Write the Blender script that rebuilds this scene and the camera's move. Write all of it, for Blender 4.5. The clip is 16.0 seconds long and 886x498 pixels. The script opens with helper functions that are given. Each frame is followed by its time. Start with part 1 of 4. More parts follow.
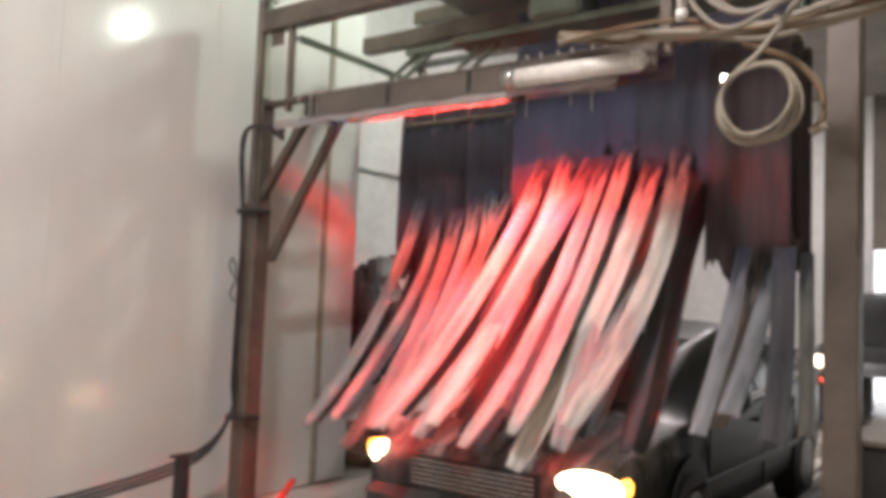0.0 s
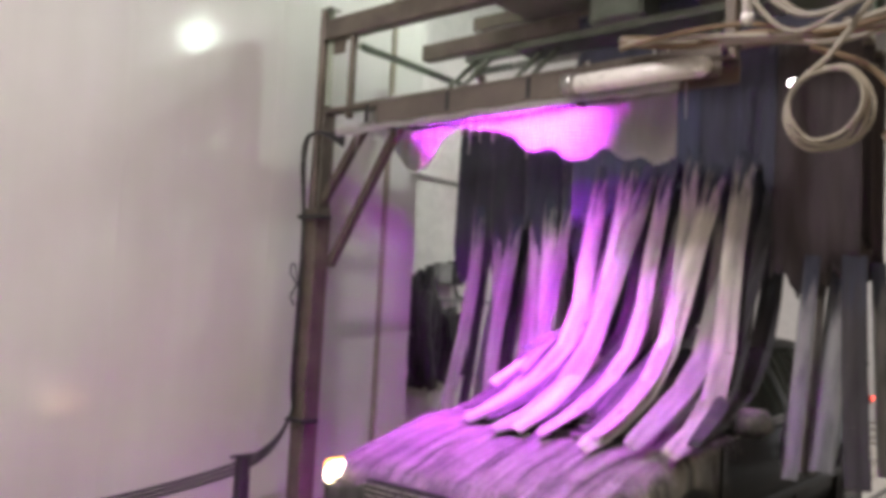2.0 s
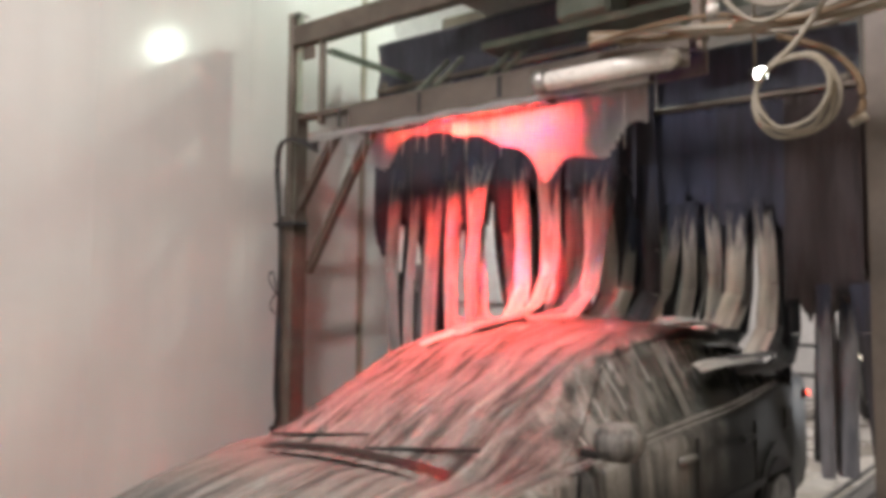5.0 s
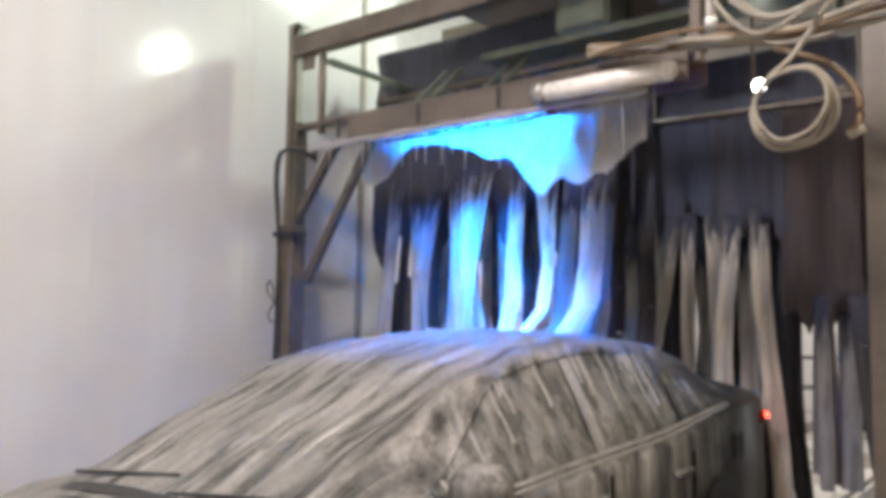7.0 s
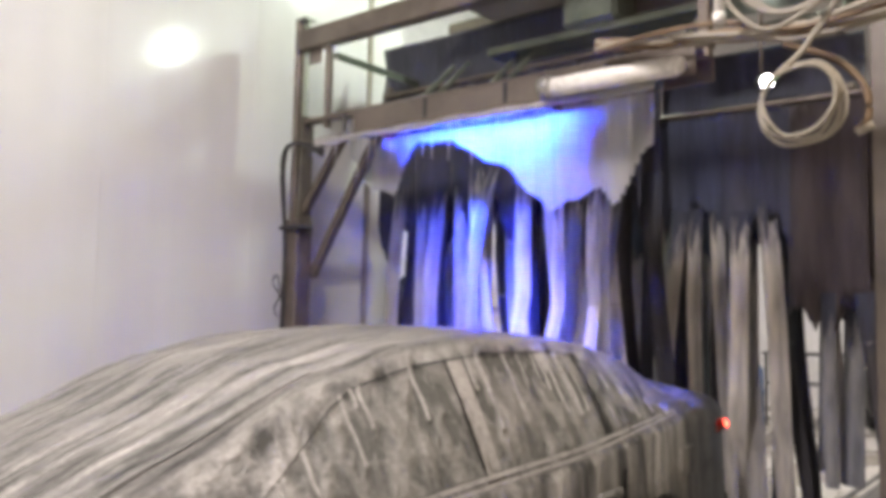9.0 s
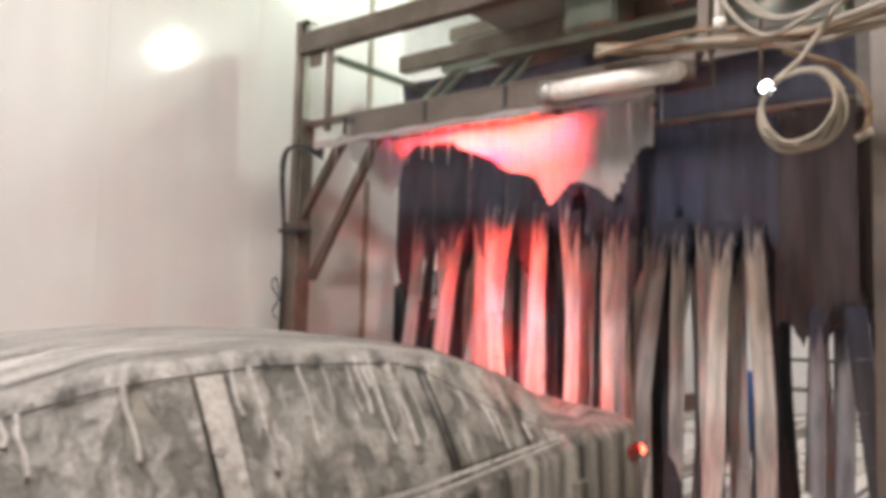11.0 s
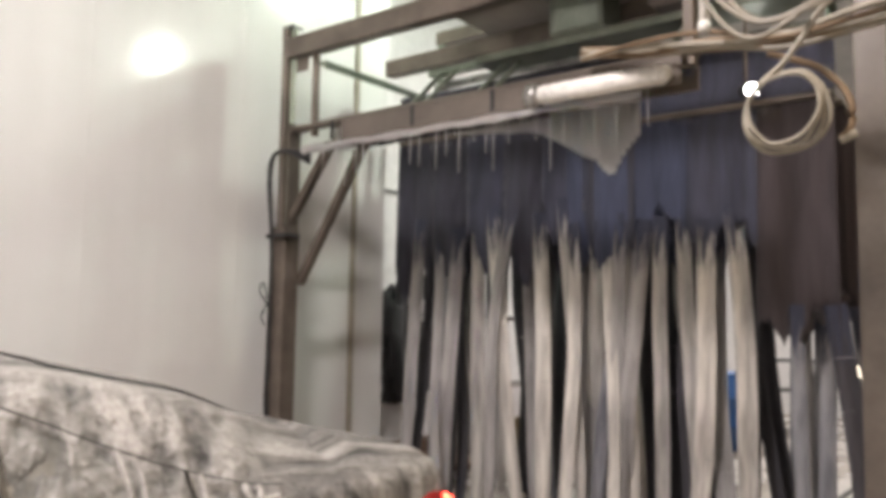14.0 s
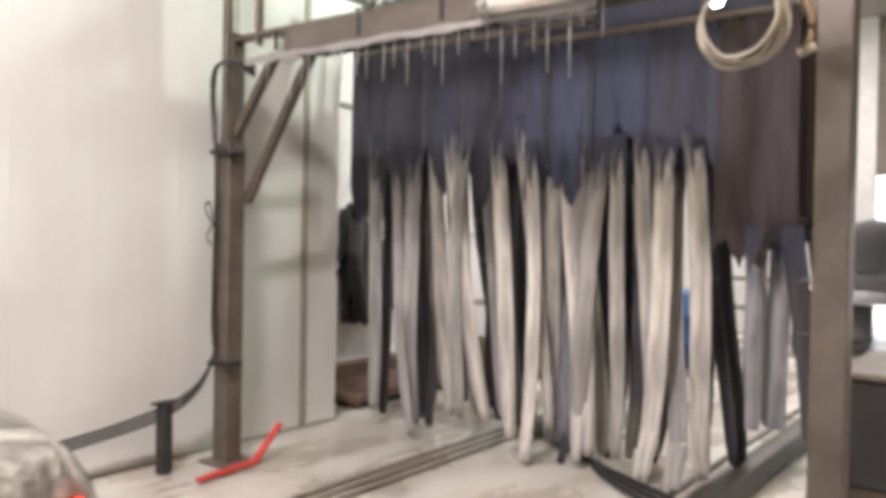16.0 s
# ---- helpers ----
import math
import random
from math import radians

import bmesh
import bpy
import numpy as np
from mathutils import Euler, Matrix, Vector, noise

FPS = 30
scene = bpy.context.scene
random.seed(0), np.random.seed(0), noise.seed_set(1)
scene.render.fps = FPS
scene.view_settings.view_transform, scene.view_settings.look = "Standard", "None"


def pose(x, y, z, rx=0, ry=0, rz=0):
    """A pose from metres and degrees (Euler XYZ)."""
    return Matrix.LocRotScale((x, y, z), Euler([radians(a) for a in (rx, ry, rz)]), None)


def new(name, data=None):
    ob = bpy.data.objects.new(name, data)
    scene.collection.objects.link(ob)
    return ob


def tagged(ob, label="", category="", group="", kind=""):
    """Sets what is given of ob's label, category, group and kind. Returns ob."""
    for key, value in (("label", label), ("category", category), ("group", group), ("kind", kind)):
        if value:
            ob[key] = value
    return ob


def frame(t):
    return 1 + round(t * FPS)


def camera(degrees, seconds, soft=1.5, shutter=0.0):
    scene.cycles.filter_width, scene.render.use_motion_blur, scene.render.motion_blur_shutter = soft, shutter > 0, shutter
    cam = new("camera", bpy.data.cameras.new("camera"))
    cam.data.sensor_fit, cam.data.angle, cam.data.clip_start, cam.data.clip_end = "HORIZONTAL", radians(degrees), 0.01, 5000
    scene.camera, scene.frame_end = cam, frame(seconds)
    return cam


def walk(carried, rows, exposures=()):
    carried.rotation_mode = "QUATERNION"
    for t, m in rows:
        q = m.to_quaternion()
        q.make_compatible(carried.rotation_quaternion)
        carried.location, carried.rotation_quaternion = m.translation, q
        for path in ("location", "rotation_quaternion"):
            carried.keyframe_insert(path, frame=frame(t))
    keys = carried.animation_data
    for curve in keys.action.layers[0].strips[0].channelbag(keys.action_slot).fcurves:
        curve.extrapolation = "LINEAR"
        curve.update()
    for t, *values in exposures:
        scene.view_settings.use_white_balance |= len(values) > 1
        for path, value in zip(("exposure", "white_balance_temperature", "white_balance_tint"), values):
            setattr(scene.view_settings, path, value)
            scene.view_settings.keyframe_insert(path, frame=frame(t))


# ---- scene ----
LENS = 57.0
cam = camera(LENS, 16.0, soft=5.0, shutter=0.5)
EYE_Z = 1.55
# seconds, yaw, pitch, roll of a camera held by hand at one spot
TURNS = [
    (0.0, -54.06, 3.74, -2.34), (0.5, -53.66, 4.31, -0.55), (1.0, -52.23, 3.8, -0.7), (1.5, -51.4, 2.99, -1.38),
    (2.0, -50.02, 4.0, -3.06), (2.5, -50.79, 4.78, -0.88), (3.0, -50.92, 4.48, -0.25), (3.5, -51.02, 3.83, -0.22),
    (4.3, -51.2, 4.0, -0.5), (5.2, -51.4, 4.15, -0.5), (6.0, -51.41, 4.29, -0.3), (6.5, -51.37, 4.8, -0.59),
    (7.0, -51.49, 4.86, -0.75), (7.5, -51.6, 4.61, -0.53), (8.0, -51.64, 4.37, -0.41), (8.5, -51.49, 4.25, -0.56),
    (9.0, -51.11, 4.49, -1.09), (10.2, -51.15, 4.7, -1.4), (11.5, -51.21, 4.79, -1.45), (12.0, -51.51, 4.78, -0.99),
    (12.5, -51.75, 4.86, -0.82), (13.0, -51.8, 4.98, -0.52), (13.5, -51.97, 5.07, -0.79), (14.0, -51.98, 5.04, -0.93),
    (14.5, -52.11, 4.82, -0.83), (15.0, -52.95, 0.47, -1.38), (15.5, -55.33, -2.89, 0.41), (16.0, -53.71, -0.79, -1.04)]
SHIFTS = {15.5: (0.19, -0.01, 1.54), 16.0: (0.23, -0.02, 1.58)}
walk(cam, [(t, pose(*SHIFTS.get(t, (0, 0, EYE_Z)), 90 + p, r, y)) for t, y, p, r in TURNS],
     exposures=[(0.0, -0.44), (0.5, -0.56), (1.0, -0.54), (1.5, -0.72), (2.0, -0.64), (2.5, -0.76), (3.0, -0.76), (3.5, -0.48), (6.0, -0.38), (6.5, -0.15),
                (7.0, -0.13), (7.5, -0.26), (8.0, -0.44), (8.5, -0.18), (9.0, -0.06), (11.5, 0.01), (12.0, 0.11), (12.5, -0.04), (13.0, 0.06),
                (13.5, 0.02), (14.0, 0.02), (14.5, 0.18), (15.0, 0.28), (16.0, 0.46)])

# ---- world and lamps ----
world = bpy.data.worlds.new("world")
scene.world = world
world.use_nodes = True
world.node_tree.nodes["Background"].inputs[0].default_value = (0.75, 0.8, 0.85, 1)
world.node_tree.nodes["Background"].inputs[1].default_value = 0.3


def lamp(name, kind, power, colour, m, size=0.2, size_y=None):
    data = bpy.data.lights.new(name, kind)
    data.energy, data.color = power, colour
    if kind == "AREA":
        data.shape, data.size, data.size_y = "RECTANGLE", size, size_y or size
    else:
        data.shadow_soft_size = size
    ob = new(name, data)
    ob.matrix_world = m
    return ob


WARM, COOL = (1.0, 0.91, 0.90), (0.87, 1.0, 0.87)
CEILING = 5.4
lamp("flood_lamp_light", "POINT", 215, COOL, pose(5.5, 3.35, 4.95), 0.07)
lamp("flood_lamp_light", "POINT", 135, COOL, pose(5.9, 0.25, 4.95), 0.085)
# ceiling lamps added for broad fill, none of them seen
lamp("bay_fill_light", "AREA", 370, WARM, pose(0.3, 1.8, CEILING - 0.12), 1.2, 0.3)
# unseen warm fill, added to brighten the right post, cables and coil
lamp("bay_fill_light", "AREA", 115, (1.0, 0.78, 0.56), pose(3.0, -1.6, CEILING - 0.12), 1.2, 0.3)
lamp("bay_fill_light", "AREA", 150, WARM, pose(-3.0, 1.8, CEILING - 0.12), 1.2, 0.3)
lamp("bay_fill_light", "AREA", 180, WARM, pose(9.0, 3.0, CEILING - 0.12), 1.2, 0.3)
lamp("bay_fill_light", "AREA", 150, WARM, pose(12.5, 3.0, CEILING - 0.12), 1.2, 0.3)


# ---- materials ----
def nodes_of(name):
    m = bpy.data.materials.new(name)
    m.use_nodes = True
    nt = m.node_tree
    return m, nt, nt.nodes["Principled BSDF"]


def add(nt, kind, **values):
    n = nt.nodes.new(kind)
    for k, v in values.items():
        n.inputs[k].default_value = v
    return n


def coords(nt, scale=(1, 1, 1), kind="Object"):
    tc = nt.nodes.new("ShaderNodeTexCoord")
    mp = nt.nodes.new("ShaderNodeMapping")
    mp.inputs["Scale"].default_value = scale
    nt.links.new(tc.outputs[kind], mp.inputs["Vector"])
    return mp.outputs["Vector"]


def noise_at(nt, vec, scale, detail=4.0, rough=0.55, warp=0.0):
    n = add(nt, "ShaderNodeTexNoise", Scale=scale, Detail=detail, Roughness=rough, Distortion=warp)
    nt.links.new(vec, n.inputs["Vector"])
    return n.outputs["Fac"]


def ramp(nt, fac, stops):
    r = nt.nodes.new("ShaderNodeValToRGB")
    while len(r.color_ramp.elements) < len(stops):
        r.color_ramp.elements.new(0.5)
    for e, (p, c) in zip(r.color_ramp.elements, stops):
        e.position = p
        e.color = (*c, 1) if isinstance(c, tuple) else (c, c, c, 1)
    nt.links.new(fac, r.inputs["Fac"])
    return r.outputs["Color"]


def mixc(nt, fac, a, b, mode="MIX"):
    m = nt.nodes.new("ShaderNodeMix")
    m.data_type, m.blend_type = "RGBA", mode
    for sock, v in ((m.inputs[0], fac), (m.inputs[6], a), (m.inputs[7], b)):
        if isinstance(v, (int, float)):
            sock.default_value = v
        elif isinstance(v, tuple):
            sock.default_value = (*v, 1)
        else:
            nt.links.new(v, sock)
    return m.outputs[2]


def bump(nt, b, height, strength, dist=0.01):
    n = add(nt, "ShaderNodeBump", Strength=strength, Distance=dist)
    nt.links.new(height, n.inputs["Height"])
    nt.links.new(n.outputs["Normal"], b.inputs["Normal"])


def plain(name, colour, rough=0.5, metal=0.0, dark=0.6, scale=6.0, bumps=0.15, stretch=(1, 1, 1), kind="Object"):
    """A surface with grain and stains at two scales."""
    m, nt, b = nodes_of(name)
    v = coords(nt, stretch, kind)
    big, fine = noise_at(nt, v, scale), noise_at(nt, v, scale * 9, 6.0)
    tone = ramp(nt, big, [(0.3, tuple(c * dark for c in colour)), (0.65, colour)])
    tone = mixc(nt, 0.25, tone, ramp(nt, fine, [(0.3, 0.35), (0.7, 1.0)]), "MULTIPLY")
    nt.links.new(tone, b.inputs["Base Color"])
    nt.links.new(ramp(nt, fine, [(0.2, max(0.0, rough - 0.12)), (0.8, min(1.0, rough + 0.12))]), b.inputs["Roughness"])
    b.inputs["Metallic"].default_value = metal
    bump(nt, b, fine, bumps)
    return m


def glow(name, colour, strength):
    m, nt, b = nodes_of(name)
    b.inputs["Base Color"].default_value = (*colour, 1)
    b.inputs["Emission Color"].default_value = (*colour, 1)
    b.inputs["Emission Strength"].default_value = strength
    return m


def wall_material():
    m, nt, b = nodes_of("glossy_wall_panel")
    v = coords(nt)
    big = noise_at(nt, v, 0.7)
    runs = noise_at(nt, coords(nt, (7, 7, 0.35)), 1.0, 6.0)
    tone = ramp(nt, big, [(0.3, (0.585, 0.575, 0.555)), (0.7, (0.68, 0.675, 0.655))])
    tone = mixc(nt, 0.07, tone, ramp(nt, runs, [(0.3, 0.55), (0.65, 1.0)]), "MULTIPLY")
    nt.links.new(tone, b.inputs["Base Color"])
    nt.links.new(ramp(nt, noise_at(nt, v, 3.0, 6.0), [(0.3, 0.11), (0.75, 0.21)]), b.inputs["Roughness"])
    bump(nt, b, noise_at(nt, v, 14.0, 3.0), 0.12, 0.004)
    return m


def floor_material():
    m, nt, b = nodes_of("wet_concrete")
    v = coords(nt)
    wet = noise_at(nt, coords(nt, (0.6, 1.3, 1)), 1.2, 5.0, 0.6, 0.6)
    tone = ramp(nt, noise_at(nt, v, 2.0, 8.0), [(0.3, (0.27, 0.235, 0.20)), (0.7, (0.50, 0.46, 0.40))])
    tone = mixc(nt, ramp(nt, wet, [(0.44, 0.0), (0.62, 0.8)]), tone, (0.62, 0.60, 0.57))
    nt.links.new(tone, b.inputs["Base Color"])
    nt.links.new(ramp(nt, wet, [(0.35, 0.12), (0.7, 0.5)]), b.inputs["Roughness"])
    bump(nt, b, noise_at(nt, v, 40.0, 6.0), 0.25, 0.006)
    return m


def foam_over(name, paint, rough, foam_low, foam_high, along, drip, clear=0.0, film=0.1):
    """Dark paint or glass under soap foam: streaks drawn lengthwise on top, runs down the sides."""
    m, nt, b = nodes_of(name)
    geo = nt.nodes.new("ShaderNodeNewGeometry")
    sep = nt.nodes.new("ShaderNodeSeparateXYZ")
    nt.links.new(geo.outputs["Normal"], sep.inputs[0])
    up = ramp(nt, sep.outputs["Z"], [(0.66, 0.0), (0.86, 1.0)])
    streak = noise_at(nt, coords(nt, (0.55, 7.5, 2.0)), along, 7.0, 0.62, 0.5)
    runs = noise_at(nt, coords(nt, (9.0, 9.0, 0.65)), drip, 6.0, 0.6, 0.18)
    mask = ramp(nt, mixc(nt, up, runs, streak), [(foam_low, film), (foam_high, 1.0)])
    # the soap lands where the body has gone under the foam bar
    where = nt.nodes.new("ShaderNodeSeparateXYZ")
    nt.links.new(geo.outputs["Position"], where.inputs[0])
    ragged = nt.nodes.new("ShaderNodeMath")
    ragged.operation = "MULTIPLY_ADD"
    nt.links.new(noise_at(nt, coords(nt, (1.5, 6, 3)), 1.5), ragged.inputs[0])
    ragged.inputs[1].default_value = 1.6
    nt.links.new(where.outputs["X"], ragged.inputs[2])
    reach = nt.nodes.new("ShaderNodeMapRange")
    for sock, v in (("From Min", 4.5), ("From Max", 5.4), ("To Min", 1.0), ("To Max", 0.02)):
        reach.inputs[sock].default_value = v
    nt.links.new(ragged.outputs[0], reach.inputs["Value"])
    mask = mixc(nt, 1.0, mask, reach.outputs["Result"], "MULTIPLY")
    # foam mask thins towards the sills, leaving the lower flank darker
    local = nt.nodes.new("ShaderNodeSeparateXYZ")
    nt.links.new(coords(nt), local.inputs[0])
    hem = nt.nodes.new("ShaderNodeMath")
    hem.operation = "MULTIPLY_ADD"
    nt.links.new(noise_at(nt, coords(nt, (4, 4, 0.8)), 1.3, 5.0), hem.inputs[0])
    hem.inputs[1].default_value = 0.5
    nt.links.new(local.outputs["Z"], hem.inputs[2])
    sill = nt.nodes.new("ShaderNodeMapRange")
    for sock, v in (("From Min", 0.80), ("From Max", 1.08), ("To Min", 0.1), ("To Max", 1.0)):
        sill.inputs[sock].default_value = v
    nt.links.new(hem.outputs[0], sill.inputs["Value"])
    mask = mixc(nt, 1.0, mask, sill.outputs["Result"], "MULTIPLY")
    fine = noise_at(nt, coords(nt), 60.0, 5.0)
    white = ramp(nt, fine, [(0.3, (0.29, 0.275, 0.255)), (0.7, (0.48, 0.46, 0.43))])
    nt.links.new(mixc(nt, mask, paint, white), b.inputs["Base Color"])
    nt.links.new(mixc(nt, mask, (rough,) * 3, (0.55,) * 3), b.inputs["Roughness"])
    b.inputs["Coat Weight"].default_value = clear
    b.inputs["Specular IOR Level"].default_value = 0.16
    bump(nt, b, mask, 0.9, 0.03)
    return m


def cloth(name, low, high, rough=0.75, top_tone=None):
    """Wet hanging cloth with soap on it; top_tone: the colour that a strip's upper end fades into."""
    m, nt, b = nodes_of(name)
    v = coords(nt, (9, 9, 1.1))
    f = noise_at(nt, v, 1.6, 6.0, 0.6, 0.3)
    tone = ramp(nt, f, [(0.3, low), (0.68, high)])
    if top_tone:
        info = nt.nodes.new("ShaderNodeSeparateXYZ")
        nt.links.new(coords(nt), info.inputs[0])
        edge = nt.nodes.new("ShaderNodeMath")
        edge.operation = "MULTIPLY_ADD"
        nt.links.new(noise_at(nt, coords(nt, (30, 30, 5)), 1.0, 5.0, 0.6), edge.inputs[0])
        edge.inputs[1].default_value = 0.7
        nt.links.new(info.outputs["Z"], edge.inputs[2])
        reach = nt.nodes.new("ShaderNodeMapRange")
        for sock, v in (("From Min", -0.02), ("From Max", 0.22), ("To Min", 0.0), ("To Max", 1.0)):
            reach.inputs[sock].default_value = v
        nt.links.new(edge.outputs[0], reach.inputs["Value"])
        tone = mixc(nt, reach.outputs["Result"], tone, top_tone)
    nt.links.new(tone, b.inputs["Base Color"])
    b.inputs["Roughness"].default_value = rough
    b.inputs["Sheen Weight"].default_value = 0.15
    bump(nt, b, noise_at(nt, coords(nt, (14, 14, 2.5)), 2.0, 5.0), 0.6, 0.02)
    return m


def foam_sheet_material():
    m, nt, b = nodes_of("falling_foam")
    geo = nt.nodes.new("ShaderNodeNewGeometry")
    mp = nt.nodes.new("ShaderNodeMapping")
    mp.inputs["Scale"].default_value = (5, 9, 2.0)
    nt.links.new(geo.outputs["Position"], mp.inputs["Vector"])
    f = noise_at(nt, mp.outputs["Vector"], 1.5, 6.0, 0.6, 0.5)
    nt.links.new(ramp(nt, f, [(0.3, (0.36, 0.35, 0.34)), (0.7, (0.64, 0.625, 0.61))]), b.inputs["Base Color"])
    b.inputs["Roughness"].default_value = 0.5
    tr = nt.nodes.new("ShaderNodeBsdfTranslucent")
    tr.inputs["Color"].default_value = (0.8, 0.8, 0.8, 1)
    one = nt.nodes.new("ShaderNodeMixShader")
    one.inputs[0].default_value = 0.6
    nt.links.new(b.outputs[0], one.inputs[1])
    nt.links.new(tr.outputs[0], one.inputs[2])
    nt.links.new(one.outputs[0], nt.nodes["Material Output"].inputs["Surface"])
    bump(nt, b, f, 0.4, 0.02)
    return m


WALL, FLOOR = wall_material(), floor_material()
DARK_BROWN = plain("dark_brown_wall", (0.20, 0.165, 0.14), 0.6, dark=0.55, scale=1.0)
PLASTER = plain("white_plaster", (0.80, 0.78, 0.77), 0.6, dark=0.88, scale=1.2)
CEIL = plain("grey_ceiling", (0.5, 0.48, 0.45), 0.7, dark=0.7, scale=1.0)
STONE = plain("brown_stone_ledge", (0.17, 0.10, 0.065), 0.6, dark=0.4, scale=2.5)
STEEL = plain("stained_steel", (0.22, 0.185, 0.155), 0.42, 0.55, dark=0.55, scale=3.0)
PALE_STEEL = plain("lamplit_greenish_steel", (0.50, 0.58, 0.46), 0.35, 0.1, dark=0.8, scale=3.0)
GREEN_STEEL = plain("greenish_galvanised_steel", (0.24, 0.27, 0.22), 0.38, 0.6, dark=0.6, scale=4.0)
BARE = plain("bright_steel", (0.55, 0.54, 0.52), 0.3, 0.9, dark=0.7)
DARK_STEEL = plain("dark_wet_steel", (0.055, 0.048, 0.042), 0.4, 0.3, dark=0.6, scale=3.0)
HOUSING = plain("dull_pipe_housing", (0.30, 0.26, 0.22), 0.45, 0.2, dark=0.6, scale=2.0)
PIPE = plain("dark_brown_pipe_housing", (0.155, 0.13, 0.11), 0.42, 0.2, dark=0.55, scale=2.5)
RUST = plain("brown_rusty_steel", (0.25, 0.17, 0.10), 0.6, 0.3, dark=0.5, scale=3.0)
RUBBER = plain("black_rubber", (0.028, 0.027, 0.029), 0.5)
HOSE = plain("cream_plastic_hose", (0.35, 0.315, 0.25), 0.4, dark=0.75)
TUBE = plain("white_plastic_tube", (0.88, 0.85, 0.79), 0.3, dark=0.85, scale=3.0)
REDP = plain("red_painted_steel", (0.62, 0.06, 0.05), 0.4, dark=0.75)
BLUEP = plain("blue_plastic", (0.02, 0.09, 0.27), 0.4, dark=0.7)
GREYP = plain("grey_plastic", (0.35, 0.35, 0.35), 0.5)
BLUE = cloth("blue_cloth", (0.028, 0.035, 0.064), (0.062, 0.074, 0.132))
DEEP = cloth("deep_blue_cloth", (0.026, 0.029, 0.046), (0.054, 0.058, 0.094))
NAVY = cloth("navy_cloth", (0.024, 0.025, 0.038), (0.050, 0.051, 0.074))
PLUM = cloth("dark_plum_cloth", (0.024, 0.018, 0.021), (0.052, 0.040, 0.046))
STRIP_MATS = [cloth("pale_soapy_cloth", (0.30, 0.28, 0.26), (0.80, 0.765, 0.71), top_tone=(0.032, 0.037, 0.066)), cloth("soapy_cloth", (0.20, 0.19, 0.18), (0.64, 0.61, 0.57), top_tone=(0.032, 0.037, 0.066)),
              cloth("grey_soapy_cloth", (0.20, 0.19, 0.19), (0.44, 0.42, 0.41), top_tone=(0.032, 0.037, 0.066)), cloth("wet_slate_cloth", (0.07, 0.073, 0.09), (0.30, 0.30, 0.325), top_tone=(0.032, 0.037, 0.066)),
              cloth("wet_dark_cloth", (0.014, 0.014, 0.019), (0.055, 0.052, 0.062), top_tone=(0.032, 0.037, 0.066))]
FOAM = foam_sheet_material()
PAINT = foam_over("foamed_dark_paint", (0.022, 0.023, 0.022), 0.34, 0.35, 0.64, 2.2, 1.1, 0.05)
PANE = foam_over("foamed_dark_glass", (0.035, 0.041, 0.036), 0.10, 0.42, 0.70, 2.2, 1.1, film=0.26)
PILLAR = foam_over("foamed_pillar", (0.06, 0.06, 0.058), 0.3, 0.16, 0.48, 2.2, 0.9)
CHROME = plain("wet_chrome_trim", (0.62, 0.60, 0.57), 0.3, 0.25, dark=0.7, scale=5.0)
SCREEN = foam_over("foamed_windscreen", (0.03, 0.034, 0.032), 0.08, 0.34, 0.64, 2.2, 1.6)
TRIM = plain("black_trim", (0.012, 0.012, 0.012), 0.35)
HEADLIGHT = glow("lit_headlight", (1.0, 0.80, 0.48), 30)
FAR_LIGHT = glow("distant_headlight", (1.0, 0.88, 0.7), 9)
AMBER = glow("lit_indicator", (1.0, 0.42, 0.05), 8)
TAIL = glow("lit_tail_lamp", (1.0, 0.06, 0.03), 14)
TAILRED = plain("red_lens", (0.25, 0.02, 0.018), 0.15, dark=0.8)
WHITE_GLOW = glow("white_lamp_glow", (1.0, 0.98, 0.94), 30)
DAY = glow("daylight", (0.95, 0.96, 1.0), 2.2)


# ---- building helpers ----
def thing(name, label, category, m=Matrix(), group=""):
    ob = new(name)
    ob.matrix_world = m
    return tagged(ob, label, category, group)


def part(name, bm, material, parent=None, label="", smooth=False):
    me = bpy.data.meshes.new(name)
    for f in bm.faces:
        f.smooth = smooth
    bm.to_mesh(me)
    bm.free()
    me.materials.append(material)
    ob = new(name, me)
    if parent is not None:
        ob.parent = parent
    return tagged(ob, label)


def box(a, b, bevel=0.006, bm=None):
    """A box between two corners, with worn edges."""
    bm = bm or bmesh.new()
    got = bmesh.ops.create_cube(bm, size=1.0)["verts"]
    lo, hi = [Vector([f(p, q) for p, q in zip(a, b)]) for f in (min, max)]
    for v in got:
        v.co = Vector([lo[i] + (v.co[i] + 0.5) * (hi[i] - lo[i]) for i in range(3)])
    if bevel:
        edges = list({e for v in got for e in v.link_edges})
        bmesh.ops.bevel(bm, geom=edges, offset=bevel, segments=1, affect="EDGES")
    return bm


def rod(a, b, r, sides=10, bm=None, r2=None):
    """A round bar from a to b."""
    bm = bm or bmesh.new()
    a, b = Vector(a), Vector(b)
    got = bmesh.ops.create_cone(bm, cap_ends=True, segments=sides, radius1=r, radius2=r if r2 is None else r2, depth=(b - a).length)["verts"]
    m = Matrix.Translation((a + b) / 2) @ (b - a).to_track_quat("Z", "Y").to_matrix().to_4x4()
    bmesh.ops.transform(bm, matrix=m, verts=got)
    return bm


